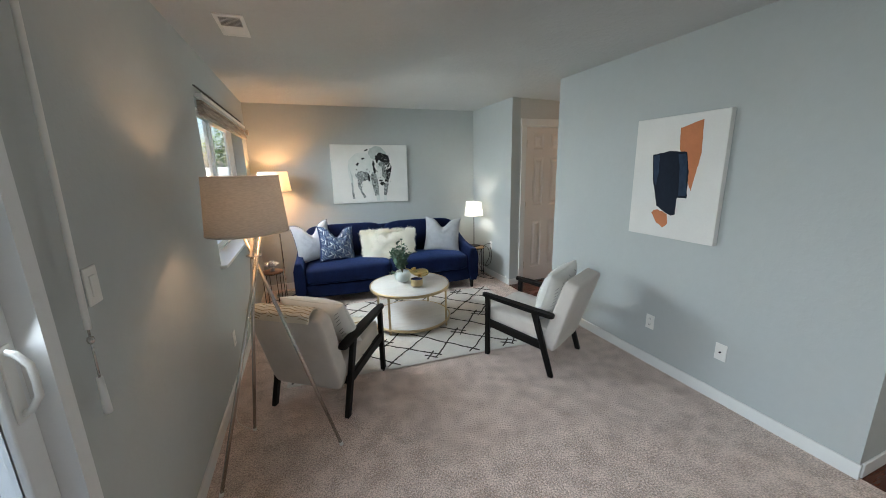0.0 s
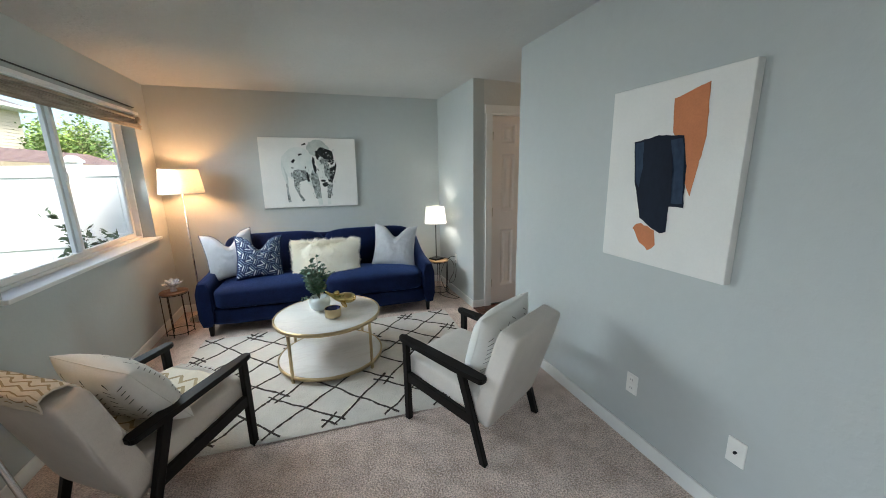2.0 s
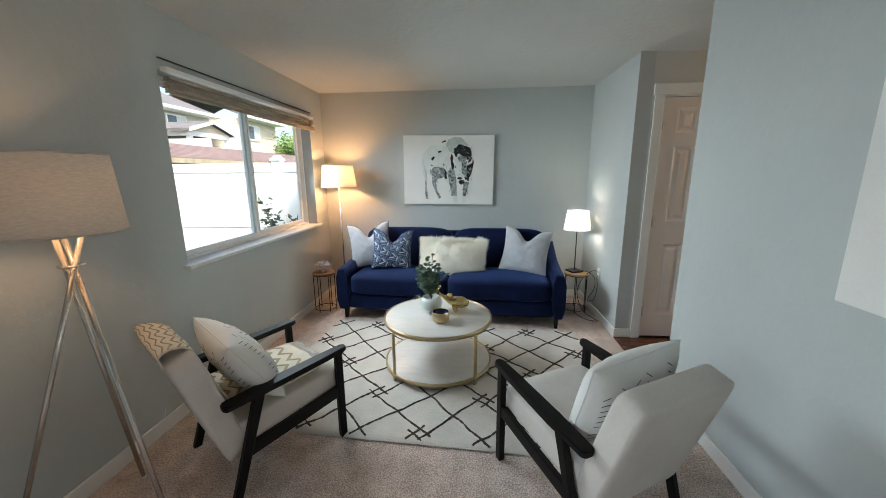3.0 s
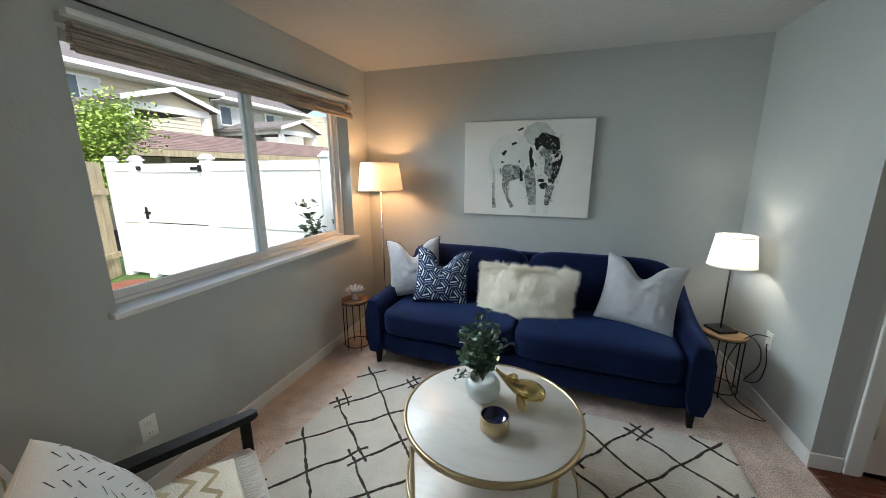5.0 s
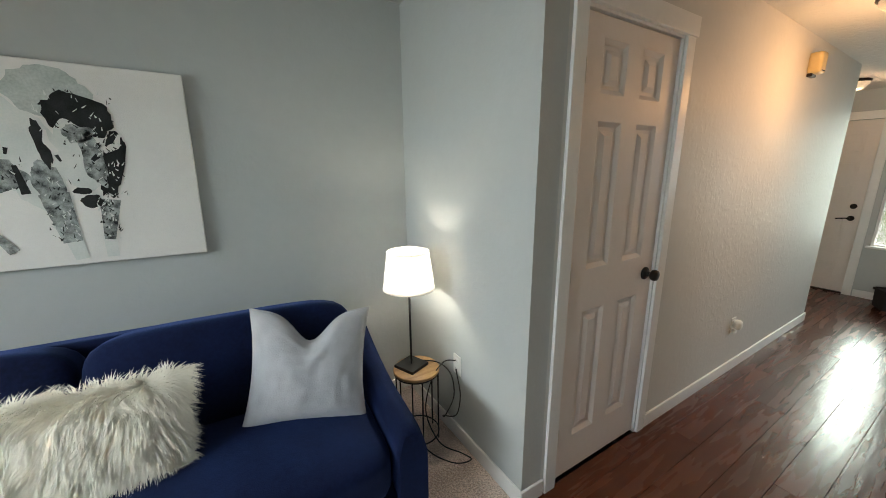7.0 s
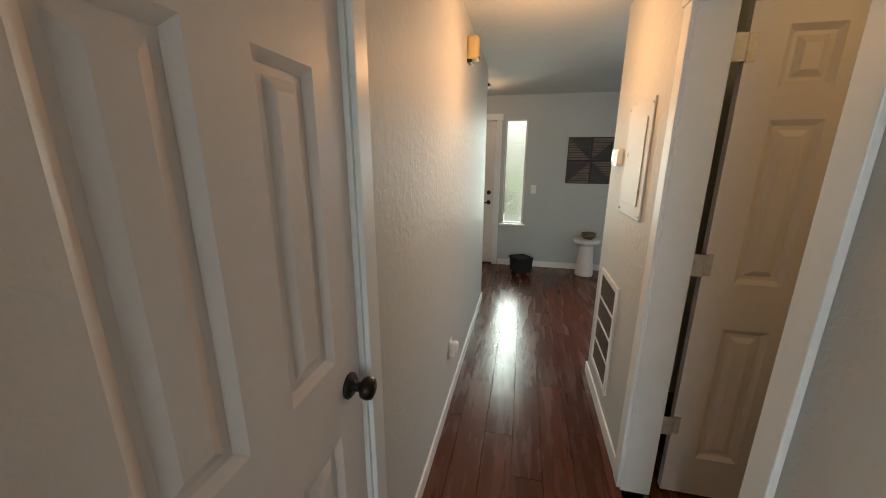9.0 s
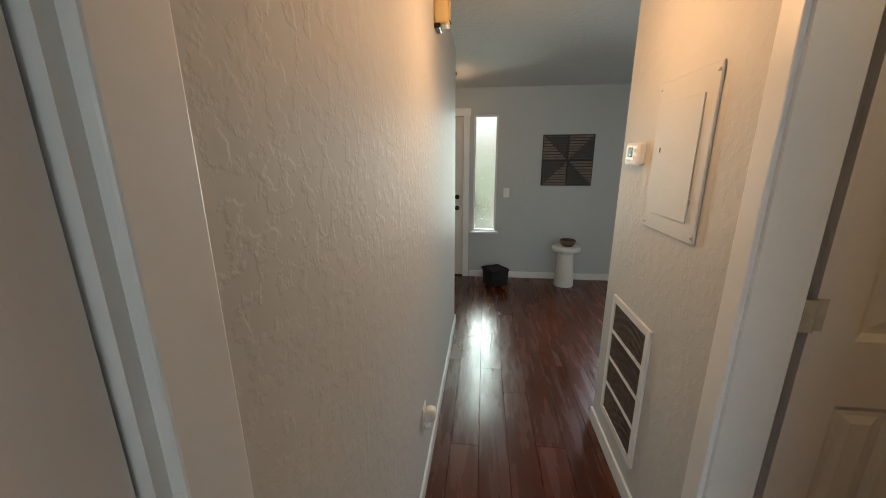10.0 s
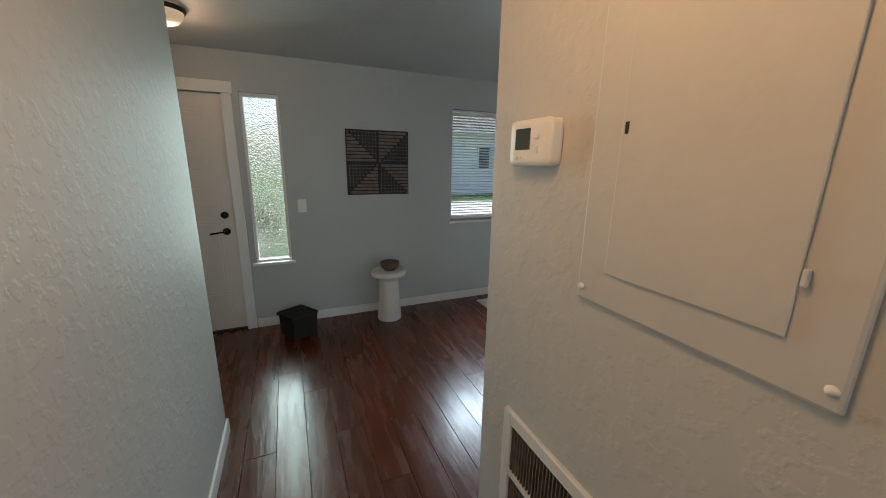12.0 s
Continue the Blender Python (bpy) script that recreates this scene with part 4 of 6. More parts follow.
ceiling_lamp("hall_ceiling_light", 5.55, 4.95, 0.13, "frosted dome ceiling light in the hall")
ceiling_lamp("bath_ceiling_light", 4.25, 3.72, 0.13, "frosted dome ceiling light in the bath")
# added fixture that carries the dining fill, out of view
ceiling_lamp("unseen_dining_light", 5.2, 0.3, 0.16, "unseen frosted dome light added over the dining floor")
ceiling_lamp("foyer_ceiling_light", 7.9, 5.55, 0.10, "small round ceiling light near the entry")


# ---- paintings ----
def blob(bm, cx, cz, rx, rz, rot=0.0, wob=0.12, seed=0.0, n=40, y=0.0):
    """An uneven painted patch in the xz plane."""
    vs = []
    for i in range(n):
        t = 2 * math.pi * i / n
        k = 1 + wob * noise.noise(Vector((math.cos(t) * 1.7 + seed, math.sin(t) * 1.7, seed))) + wob * 0.5 * noise.noise(Vector((math.cos(t) * 6 + seed, math.sin(t) * 6, seed + 4)))
        a, b = rx * k * math.cos(t), rz * k * math.sin(t)
        vs.append(bm.verts.new((cx + a * math.cos(rot) - b * math.sin(rot), y, cz + a * math.sin(rot) + b * math.cos(rot))))
    mid = bm.verts.new((cx, y, cz))
    for i in range(n):
        bm.faces.new((vs[i], vs[(i + 1) % n], mid))
    return bm


def stroke(bm, pts, widths, seed=0.0, y=0.0, n=24, ragged=0.1):
    """A painted stroke of changing width along a bent line in the xz plane."""
    left, right = [], []
    for i in range(n + 1):
        t = i / n * (len(pts) - 1)
        k = min(int(t), len(pts) - 2)
        f = t - k
        p = Vector(pts[k]).lerp(Vector(pts[k + 1]), f)
        d = (Vector(pts[k + 1]) - Vector(pts[k])).normalized()
        w = widths[k] * (1 - f) + widths[k + 1] * f
        nrm = Vector((-d.y, d.x))
        a = w * (1 + ragged * noise.noise(Vector((i * 0.9, seed, 1))))
        b = w * (1 + ragged * noise.noise(Vector((i * 0.9, seed, 7))))
        left.append(bm.verts.new((p.x + nrm.x * a, y, p.y + nrm.y * a)))
        right.append(bm.verts.new((p.x - nrm.x * b, y, p.y - nrm.y * b)))
    for i in range(n):
        bm.faces.new((left[i], left[i + 1], right[i + 1], right[i]))
    return bm


def bison_painting():
    root = empty("bison_painting", pose(1.815, YB, 1.535, 0, 0.6, 0), "white canvas with ink-washed bison above the sofa", "painting")
    part("canvas", B(-0.530, 0.530, -0.036, -0.002, -0.398, 0.398, bevel=0.004), "canvas", root)
    y = -0.0375
    bm = blob(bmesh.new(), -0.13, 0.10, 0.185, 0.185, 0.15, 0.10, 1.0, y=y)
    blob(bm, 0.02, 0.02, 0.085, 0.19, 0.0, 0.14, 2.5, y=y - 0.0004)
    stroke(bm, [(-0.30, 0.10), (-0.285, 0.0), (-0.262, -0.10), (-0.262, -0.18)], [0.016, 0.024, 0.020, 0.012], 2, y=y - 0.0003)
    stroke(bm, [(0.075, -0.26), (0.092, -0.375)], [0.030, 0.022], 3, y=y - 0.0003)
    stroke(bm, [(0.19, -0.27), (0.19, -0.375)], [0.022, 0.020], 4, y=y - 0.0003)
    part_islands("body_wash", bm, "inkpale", root, "pale grey-green wash")
    bm = blob(bmesh.new(), 0.095, 0.285, 0.125, 0.095, -0.1, 0.16, 2.0, y=y - 0.0006)
    stroke(bm, [(-0.29, 0.07), (-0.265, -0.03), (-0.262, -0.12)], [0.004, 0.010, 0.006], 30, y=y - 0.0008)
    part_islands("hump_wash", bm, "inkhump", root, "grey-green hump wash")
    bm = blob(bmesh.new(), -0.115, -0.03, 0.105, 0.062, -0.12, 0.28, 5.0, y=y - 0.0010)
    blob(bm, 0.045, -0.06, 0.045, 0.085, 0.2, 0.25, 6.0, y=y - 0.0010)
    stroke(bm, [(-0.268, -0.12), (-0.264, -0.22), (-0.252, -0.335)], [0.010, 0.012, 0.017], 7, y=y - 0.0012)
    stroke(bm, [(-0.155, -0.085), (-0.17, -0.15), (-0.14, -0.245), (-0.095, -0.325)], [0.036, 0.020, 0.012, 0.018], 8, y=y - 0.0012)
    stroke(bm, [(0.05, -0.10), (0.075, -0.30)], [0.046, 0.030], 9, y=y - 0.0012)
    stroke(bm, [(0.215, -0.13), (0.19, -0.30)], [0.034, 0.018], 10, y=y - 0.0012)
    part_islands("leg_wash", bm, "inkmid", root, "mottled grey ink wash")
    bm = blob(bmesh.new(), 0.165, 0.205, 0.108, 0.078, -0.25, 0.32, 12.0, y=y - 0.0018)
    blob(bm, 0.245, 0.01, 0.040, 0.135, -0.22, 0.30, 13.0, y=y - 0.0019)
    blob(bm, 0.048, 0.09, 0.020, 0.095, 0.1, 0.30, 14.0, y=y - 0.0020)
    blob(bm, 0.160, -0.135, 0.034, 0.028, 0.0, 0.25, 15.0, y=y - 0.0021)
    stroke(bm, [(-0.195, 0.12), (-0.165, 0.155)], [0.016, 0.010], 16, y=y - 0.0018)
    stroke(bm, [(-0.12, 0.205), (-0.08, 0.218)], [0.010, 0.008], 17, y=y - 0.0018)
    stroke(bm, [(-0.205, 0.06), (-0.18, 0.058)], [0.007, 0.004], 18, y=y - 0.0018)
    stroke(bm, [(-0.05, 0.075), (-0.055, 0.05)], [0.007, 0.004], 31, y=y - 0.0018)
    stroke(bm, [(-0.04, 0.01), (-0.025, -0.10)], [0.007, 0.014], 19, y=y - 0.0018)
    stroke(bm, [(-0.075, 0.315), (-0.03, 0.335)], [0.006, 0.010], 11, y=y - 0.0018)
    part_islands("mane", bm, "ink", root, "black ink mane and markings")
    bm = blob(bmesh.new(), 0.138, 0.045, 0.062, 0.135, 0.10, 0.16, 20.0, y=y - 0.0026)
    part("face_wash", bm, "inkpale", root, "pale face wash")
    bm = blob(bmesh.new(), 0.190, 0.03, 0.034, 0.105, 0.12, 0.35, 21.0, y=y - 0.0032)
    blob(bm, 0.155, 0.135, 0.048, 0.035, 0.1, 0.35, 22.0, y=y - 0.0032)
    part_islands("face_shadow", bm, "inkmid", root)
    bm = blob(bmesh.new(), 0.136, -0.092, 0.030, 0.014, 0, 0.25, 23.0, y=y - 0.0036)
    stroke(bm, [(0.185, 0.03), (0.205, 0.05)], [0.007, 0.010], 24, y=y - 0.0036)
    stroke(bm, [(0.082, 0.05), (0.092, 0.025)], [0.006, 0.004], 25, y=y - 0.0036)
    part_islands("muzzle", bm, "ink", root)
    bm = stroke(bmesh.new(), [(0.065, 0.145), (0.062, 0.10), (0.085, 0.06)], [0.004, 0.010, 0.009], 26, y=y - 0.0040)
    stroke(bm, [(0.282, 0.135), (0.268, 0.09), (0.225, 0.07)], [0.004, 0.013, 0.013], 27, y=y - 0.0040)
    part_islands("horn", bm, "canvas", root)
    # dry-brush flecks over the mane, flank and legs
    rng = random.Random(14)
    for nm, look_of, count in (("ink_flecks", "ink", 230), ("pale_flecks", "inkpale", 200)):
        bm = bmesh.new()
        for k in range(count):
            cx, cz, rx, rz = rng.choice(((0.165, 0.205, 0.115, 0.09), (0.245, 0.01, 0.04, 0.14), (0.06, -0.17, 0.045, 0.13), (-0.115, -0.03, 0.10, 0.06), (0.165, 0.05, 0.06, 0.12), (0.20, -0.21, 0.03, 0.09), (-0.155, -0.14, 0.025, 0.07)))
            px, pz = cx + rx * rng.uniform(-1, 1), cz + rz * rng.uniform(-1, 1)
            ln, a = rng.uniform(0.006, 0.020), rng.uniform(-0.9, 0.9) + math.pi / 2
            stroke(bm, [(px, pz), (px + ln * math.cos(a), pz + ln * math.sin(a))], [rng.uniform(0.001, 0.004), 0.0008], k, y=y - 0.0044 - 0.000002 * k)
        part(nm, bm, look_of, root)["kind"] = "stuff"


bison_painting()


def patch(corners, seed, y, rag=0.005, step=0.018):
    """A brushed patch in the xz plane, its edges ragged between a few corners."""
    bm, edge = bmesh.new(), []
    for a, b in zip(corners, corners[1:] + corners[:1]):
        a, b = Vector(a), Vector(b)
        n = max(1, int((b - a).length / step))
        nr = Vector((a.y - b.y, b.x - a.x)).normalized()
        for i in range(n):
            p = a.lerp(b, i / n)
            edge.append(p + nr * rag * noise.noise(Vector((p.x * 40, p.y * 40, seed))))
    f = bm.faces.new([bm.verts.new((p.x, y, p.y)) for p in edge])
    bmesh.ops.triangulate(bm, faces=[f])
    return bm


def abstract_painting():
    root = empty("abstract_painting", pose(XP, 3.157, 1.483, 0, 0, -90), "canvas with rust and indigo abstract brush blocks", "painting")
    w, h = 0.328, 0.427
    part("canvas", B(-w, w, -0.044, -0.002, -h, h, bevel=0.004), "canvas", root)
    y = -0.0455
    part("rust_stroke", patch([(0.02, 0.34), (0.17, 0.38), (0.18, 0.17), (0.165, 0.07), (0.14, -0.08), (0.125, -0.05), (0.03, 0.20)], 1.0, y), "rust", root, "matte rust brush stroke")
    part("rust_patch", patch([(-0.14, -0.25), (-0.09, -0.23), (-0.01, -0.25), (0.0, -0.32), (-0.04, -0.355), (-0.09, -0.325)], 3.3, y, 0.012), "rust", root, "matte rust paint patch")
    block = [(-0.17, 0.17), (-0.04, 0.19), (0.085, 0.18), (0.11, 0.05), (0.12, -0.13), (0.05, -0.13), (0.05, -0.25), (0.02, -0.26), (-0.03, -0.24), (-0.10, -0.20), (-0.13, -0.08), (-0.15, -0.02)]
    part("indigo_block", patch(block, 5.0, y - 0.0010), "indigo", root, "dark indigo brushed block")
    part("blue_streak", patch([(-0.165, 0.165), (-0.115, 0.17), (-0.11, 0.05), (-0.12, -0.05), (-0.143, -0.015)], 8.0, y - 0.0014), "indigo_thin", root, "thin steel-blue brush streak")
    part("blue_streak", patch([(0.025, 0.165), (0.08, 0.17), (0.10, 0.05), (0.112, -0.115), (0.06, -0.115), (0.055, 0.04)], 11.0, y - 0.0014), "indigo_thin", root, "thin steel-blue brush streak")


abstract_painting()


def woven_panel():
    root = empty("woven_wall_panel", pose(XF, 4.185, 1.485, 0, 0, -90), "dark woven square wall panel in four fields", "wall art")
    h = 0.295
    bm = B(-h, h, -0.012, -0.002, -h, h)
    part("backing", bm, "weave_dark", root)
    n, gap = 9, None
    for qx in (-1, 1):
        for qz in (-1, 1):
            cx, cz = qx * h / 2, qz * h / 2
            a = h / 2 - 0.008
            for k in range(n):
                u = -a + 2 * a * (k + 0.5) / n
                t = a / n * 0.72
                s = qx * qz
                e = u * s
                part("strip", B(cx - a, cx + e, -0.020, -0.0125, cz + u - t, cz + u + t, bevel=0.002, seg=1), "weave_brown" if qz > 0 else "weave_dark", root)
                part("strip", B(cx + e + 0.004, cx + a, -0.024, -0.0125, cz + u - t, cz + u + t, bevel=0.002, seg=1), "weave_dark" if qz > 0 else "weave_brown", root)
                # small open gaps in the loose dark half, the pale wall showing through
                for c in range(n):
                    gx = -a + 2 * a * (c + 0.5) / n
                    if (gx > e + 0.012) == (qz > 0) and abs(gx - e) > 0.012:
                        if gap is None:
                            gap = part("weave_gap", B(-0.003, 0.003, -0.0255, -0.0245, -0.003, 0.003), "canvas", root, "pale gap in the weave")
                            gap.location = (cx + gx, 0, cz + u)
                        else:
                            o = new("weave_gap", gap.data)
                            o.parent, o.location = root, (cx + gx, 0, cz + u)


woven_panel()


# ---- rug ----
def area_rug():
    w, d = 2.36, 1.60
    root = empty("area_rug", pose(1.872, 4.715, 0.006, 0, 0, -3.2), "cream shag rug with dark lattice lines", "rug")
    bm = bmesh.new()
    nx, ny = 118, 80
    vs = [[None] * (ny + 1) for _ in range(nx + 1)]
    for i in range(nx + 1):
        for j in range(ny + 1):
            x, y = -w / 2 + w * i / nx, -d / 2 + d * j / ny
            edge = min(i, nx - i, j, ny - j)
            z = (0.003 if edge == 0 else 0.014) + 0.003 * noise.noise(Vector((x * 26, y * 26, 2.2)))
            wob = 0.006 * noise.noise(Vector((x * 3, y * 3, 9)))
            vs[i][j] = bm.verts.new((x + wob, y + wob, z))
    for i in range(nx):
        for j in range(ny):
            bm.faces.new((vs[i][j], vs[i + 1][j], vs[i + 1][j + 1], vs[i][j + 1])).smooth = True
    part("rug_body", bm, "rug", root)

    def line(p, q, half):
        """One knotted line, cut at the rug's edge, uneven in course and width."""
        p, q = Vector(p), Vector(q)
        n = max(2, int((q - p).length / 0.015))
        dirn = (q - p).normalized()
        nr = Vector((-dirn.y, dirn.x))
        bm2, prev = bmesh.new(), None
        for i in range(n + 1):
            c = p.lerp(q, i / n)
            c = c + nr * 0.017 * noise.noise(Vector((c.x * 8, c.y * 8, 3 + nr.x)))
            inside = abs(c.x) < w / 2 - 0.012 and abs(c.y) < d / 2 - 0.012
            if not inside:
                prev = None
                continue
            h = half * (1 + 1.1 * noise.noise(Vector((c.x * 90, c.y * 90, 5))))
            row = [bm2.verts.new((c.x + nr.x * h * s, c.y + nr.y * h * s, z)) for s, z in ((-1, 0.014), (-0.6, 0.0195), (0.6, 0.0195), (1, 0.014))]
            if prev:
                for k in range(3):
                    bm2.faces.new((prev[k], prev[k + 1], row[k + 1], row[k])).smooth = True
            prev = row
        if len(bm2.faces):
            part("lattice_line", bm2, "rugline", root)
        else:
            bm2.free()
    # a 45 degree lattice; every other line breaks and laps past itself at the knots
    pitch, lap, jog = 0.36, 0.065, 0.036
    for turn in (1, -1):
        e, nr = Vector((-turn, 1)).normalized(), Vector((1, turn)).normalized()
        for i in range(-6, 7):
            foot = nr * (pitch * i / math.sqrt(2)) + Vector((-0.01, -0.01))
            unit = e * (pitch / math.sqrt(2))
            if i % 2:
                line(foot - unit * 7, foot + unit * 7, 0.0062)
                continue
            for j in range(-8, 8, 2):
                p, q = foot + unit * j, foot + unit * (j + 2)
                line(p + nr * jog - e * lap, q - nr * jog + e * lap, 0.0064)


area_rug()


# ---- cushions ----
def pillow_mesh(w, h, th, chop=0.0, pinch=0.06, n=40, seed=0.0, wrinkle=0.010):
    """A stuffed square: local x across, z up from its lower edge, y its thickness; chop dents its top edge."""
    bm = bmesh.new()

    def place(u, v, side):
        x = u * w / 2 * (1 - pinch * (1 - v * v))
        z = h / 2 + v * h / 2 * (1 - pinch * (1 - u * u))
        z -= chop * math.exp(-(u / 0.36) ** 2) * max(0, (v + 0.4) / 1.4) ** 1.9
        t = th / 2 * (max(0.0, (1 - u * u) * (1 - v * v))) ** 0.42
        t *= 1 - 0.45 * (chop > 0) * math.exp(-(u / 0.16) ** 2) * max(0, v) ** 1.2
        t += wrinkle * noise.noise(Vector((u * 3 + seed, v * 3, seed + side))) * (1 - u ** 4) * (1 - v ** 4)
        t += 0.5 * wrinkle * noise.noise(Vector((u * 9 + seed, v * 4, seed))) * (1 - u ** 4) * (1 - v ** 4) * (0.4 + (chop > 0))
        fold = noise.noise(Vector((u * 2.2 + v * 5.5 + seed, u * 1.5 - v * 0.6, seed * 3 + side)))
        t += (0.9 if chop else 0.3) * wrinkle * (0.5 - abs(fold)) * (1 - u ** 6) * (1 - v ** 6)
        return Vector((x, side * t, z))
    rows = {}
    for side in (-1, 1):
        for i in range(n + 1):
            for j in range(n + 1):
                if side == 1 and (i in (0, n) or j in (0, n)):
                    rows[side, i, j] = rows[-1, i, j]
                else:
                    u, v = math.sin((2 * i / n - 1) * math.pi / 2), math.sin((2 * j / n - 1) * math.pi / 2)
                    p = place(u, v, side)
                    if i in (0, n) or j in (0, n):
                        p.y = 0
                    rows[side, i, j] = bm.verts.new(p)
    for side in (-1, 1):
        for i in range(n):
            for j in range(n):
                bm.faces.new((rows[side, i, j], rows[side, i + 1, j], rows[side, i + 1, j + 1], rows[side, i, j + 1])).smooth = True
    rim = [place(math.sin((2 * i / n - 1) * math.pi / 2), -1, 0) for i in range(n + 1)]
    rim += [place(1, math.sin((2 * i / n - 1) * math.pi / 2), 0) for i in range(1, n + 1)]
    rim += [place(-math.sin((2 * i / n - 1) * math.pi / 2), 1, 0) for i in range(1, n + 1)]
    rim += [place(-1, -math.sin((2 * i / n - 1) * math.pi / 2), 0) for i in range(1, n + 1)]
    return bm, [(p.x, 0, p.z) for p in rim], place


def pillow(name, m, w, h, th, material, label, chop=0.0, piping="", seed=0.0):
    root = empty(name, m, label, "pillow", "pillows on the sofa")
    bm, rim, place = pillow_mesh(w, h, th, chop, 0.10, seed=seed, wrinkle=0.012)
    part("cover", bm, material, root)
    if piping:
        part("piping", tube(rim, 0.004, 6), piping, root, "dark piping along the seam")
    return root, place


# ---- sofa ----
def sofa():
    root = empty("sofa", pose(1.852, 5.575, 0, 0, 0, -3.7), "navy velvet two-seat sofa with dark tapered legs", "sofa")
    W, D = 1.155, 0.86
    part("base", superbox(0, D / 2, 0.19, W - 0.03, D / 2 - 0.01, 0.088, 10, 14), "velvet", root)
    for s in (-1, 1):
        # arm: low in front, sweeping up into the back
        bm = bmesh.new()
        n, prof = 22, 12
        prev = None
        for i in range(n + 1):
            t = i / n
            y = D * t
            top = 0.545 + 0.05 * t + 0.14 * max(0, (t - 0.35) / 0.65) ** 1.6
            half = 0.062
            ring = []
            for k in range(prof):
                a = 2 * math.pi * k / prof
                ca, sa = math.cos(a), math.sin(a)
                q = (abs(ca) ** 5 + abs(sa) ** 5) ** (-1 / 5)
                end = 1.0 if 0 < i < n else 0.95
                zc, hz = (0.105 + top) / 2, (top - 0.105) / 2
                ring.append(bm.verts.new((s * (W - half) + half * ca * q * end, y, zc + hz * sa * q * (1.0 if 0 < i < n else 0.97))))
            if prev:
                for k in range(prof):
                    bm.faces.new((prev[k], prev[(k + 1) % prof], ring[(k + 1) % prof], ring[k])).smooth = True
            else:
                bm.faces.new(ring[::-1])
            prev = ring
        bm.faces.new(prev)
        part("arm", bm, "velvet", root)
        cx = s * (W - 0.125) / 2
        part("seat_cushion", superbox(cx, 0.315, 0.365, (W - 0.135) / 2 + 0.003, 0.325, 0.098, 8, 18, crown=0.03), "velvet", root)
        part("back_cushion", superbox(cx, 0, 0, (W - 0.135) / 2 + 0.004, 0.105, 0.235, 5, 16, m=pose(0, 0.66, 0.655, -12)), "velvet", root)
        for y in (0.06, D - 0.06):
            bm = R((s * (W - 0.08), y, 0.15), (s * (W - 0.075), y - 0.005, 0.0), 0.034, 0.020, n=4)
            part("leg", bm, "darkwood", root, "dark tapered wooden leg")
    part("back_frame", superbox(0, 0, 0, W - 0.11, 0.06, 0.34, 8, 14, m=pose(0, 0.785, 0.50, -8)), "velvet", root)


sofa()
pillow("grey_pillow", pose(0.995, 6.01, 0.475, -15, -5, 14), 0.47, 0.50, 0.15, "grey_cloth", "pale grey linen pillow with dark piping, chopped top", 0.14, "navy_cloth", 1.0)
pillow("grey_pillow", pose(2.625, 5.89, 0.455, -20, 5, -18), 0.50, 0.49, 0.16, "grey_cloth", "pale grey linen pillow with piping, chopped top", 0.12, "grey_cloth", 4.0)


def printed_pillow():
    w, h = 0.46, 0.46
    root, place = pillow("patterned_pillow", pose(1.235, 5.90, 0.472, -20, 4, 10), w, h, 0.16, "navy_cloth", "navy pillow with pale interlocking geometric print", 0.13, "", 2.0)

    def ribbon(pts, half, nm, material):
        bm, prev = bmesh.new(), None
        for i in range(len(pts) - 1):
            a, b = Vector(pts[i]), Vector(pts[i + 1])
            d = (b - a).normalized()
            nr = Vector((-d.y, d.x)) * half
            for q in range(4):
                row = []
                c = a.lerp(b, q / 3)
                for sgn in (-1, 1):
                    u, v = c.x + nr.x * sgn, c.y + nr.y * sgn
                    if max(abs(u), abs(v)) > 0.965:
                        row = None
                        break
                    p = place(u, v, -1)
                    p.y -= 0.0018
                    row.append(bm.verts.new(p))
                if row and prev and q:
                    bm.faces.new((prev[0], prev[1], row[1], row[0])).smooth = True
                prev = row
        if len(bm.faces):
            part(nm, bm, material, root)
        else:
            bm.free()
    # three-bar keys turned by thirds, interlocking
    s = 0.33
    for i in range(-6, 7):
        for j in range(-6, 7):
            cx, cy = (i + j * 0.5) * s, j * s * 0.866
            a = radians(60 * ((i - j) % 3) + 12)
            dx, dy = math.cos(a), math.sin(a)
            for k in (-1, 0, 1):
                ox_, oy_ = cx - dy * k * s * 0.27, cy + dx * k * s * 0.27
                hl = s * (0.50 if k == 0 else 0.38)
                ribbon([(ox_ - dx * hl, oy_ - dy * hl), (ox_, oy_), (ox_ + dx * hl, oy_ + dy * hl)], 0.024 if k == 1 else 0.014, "print_band", "pale_cloth" if k == 1 else "blue_cloth")


printed_pillow()


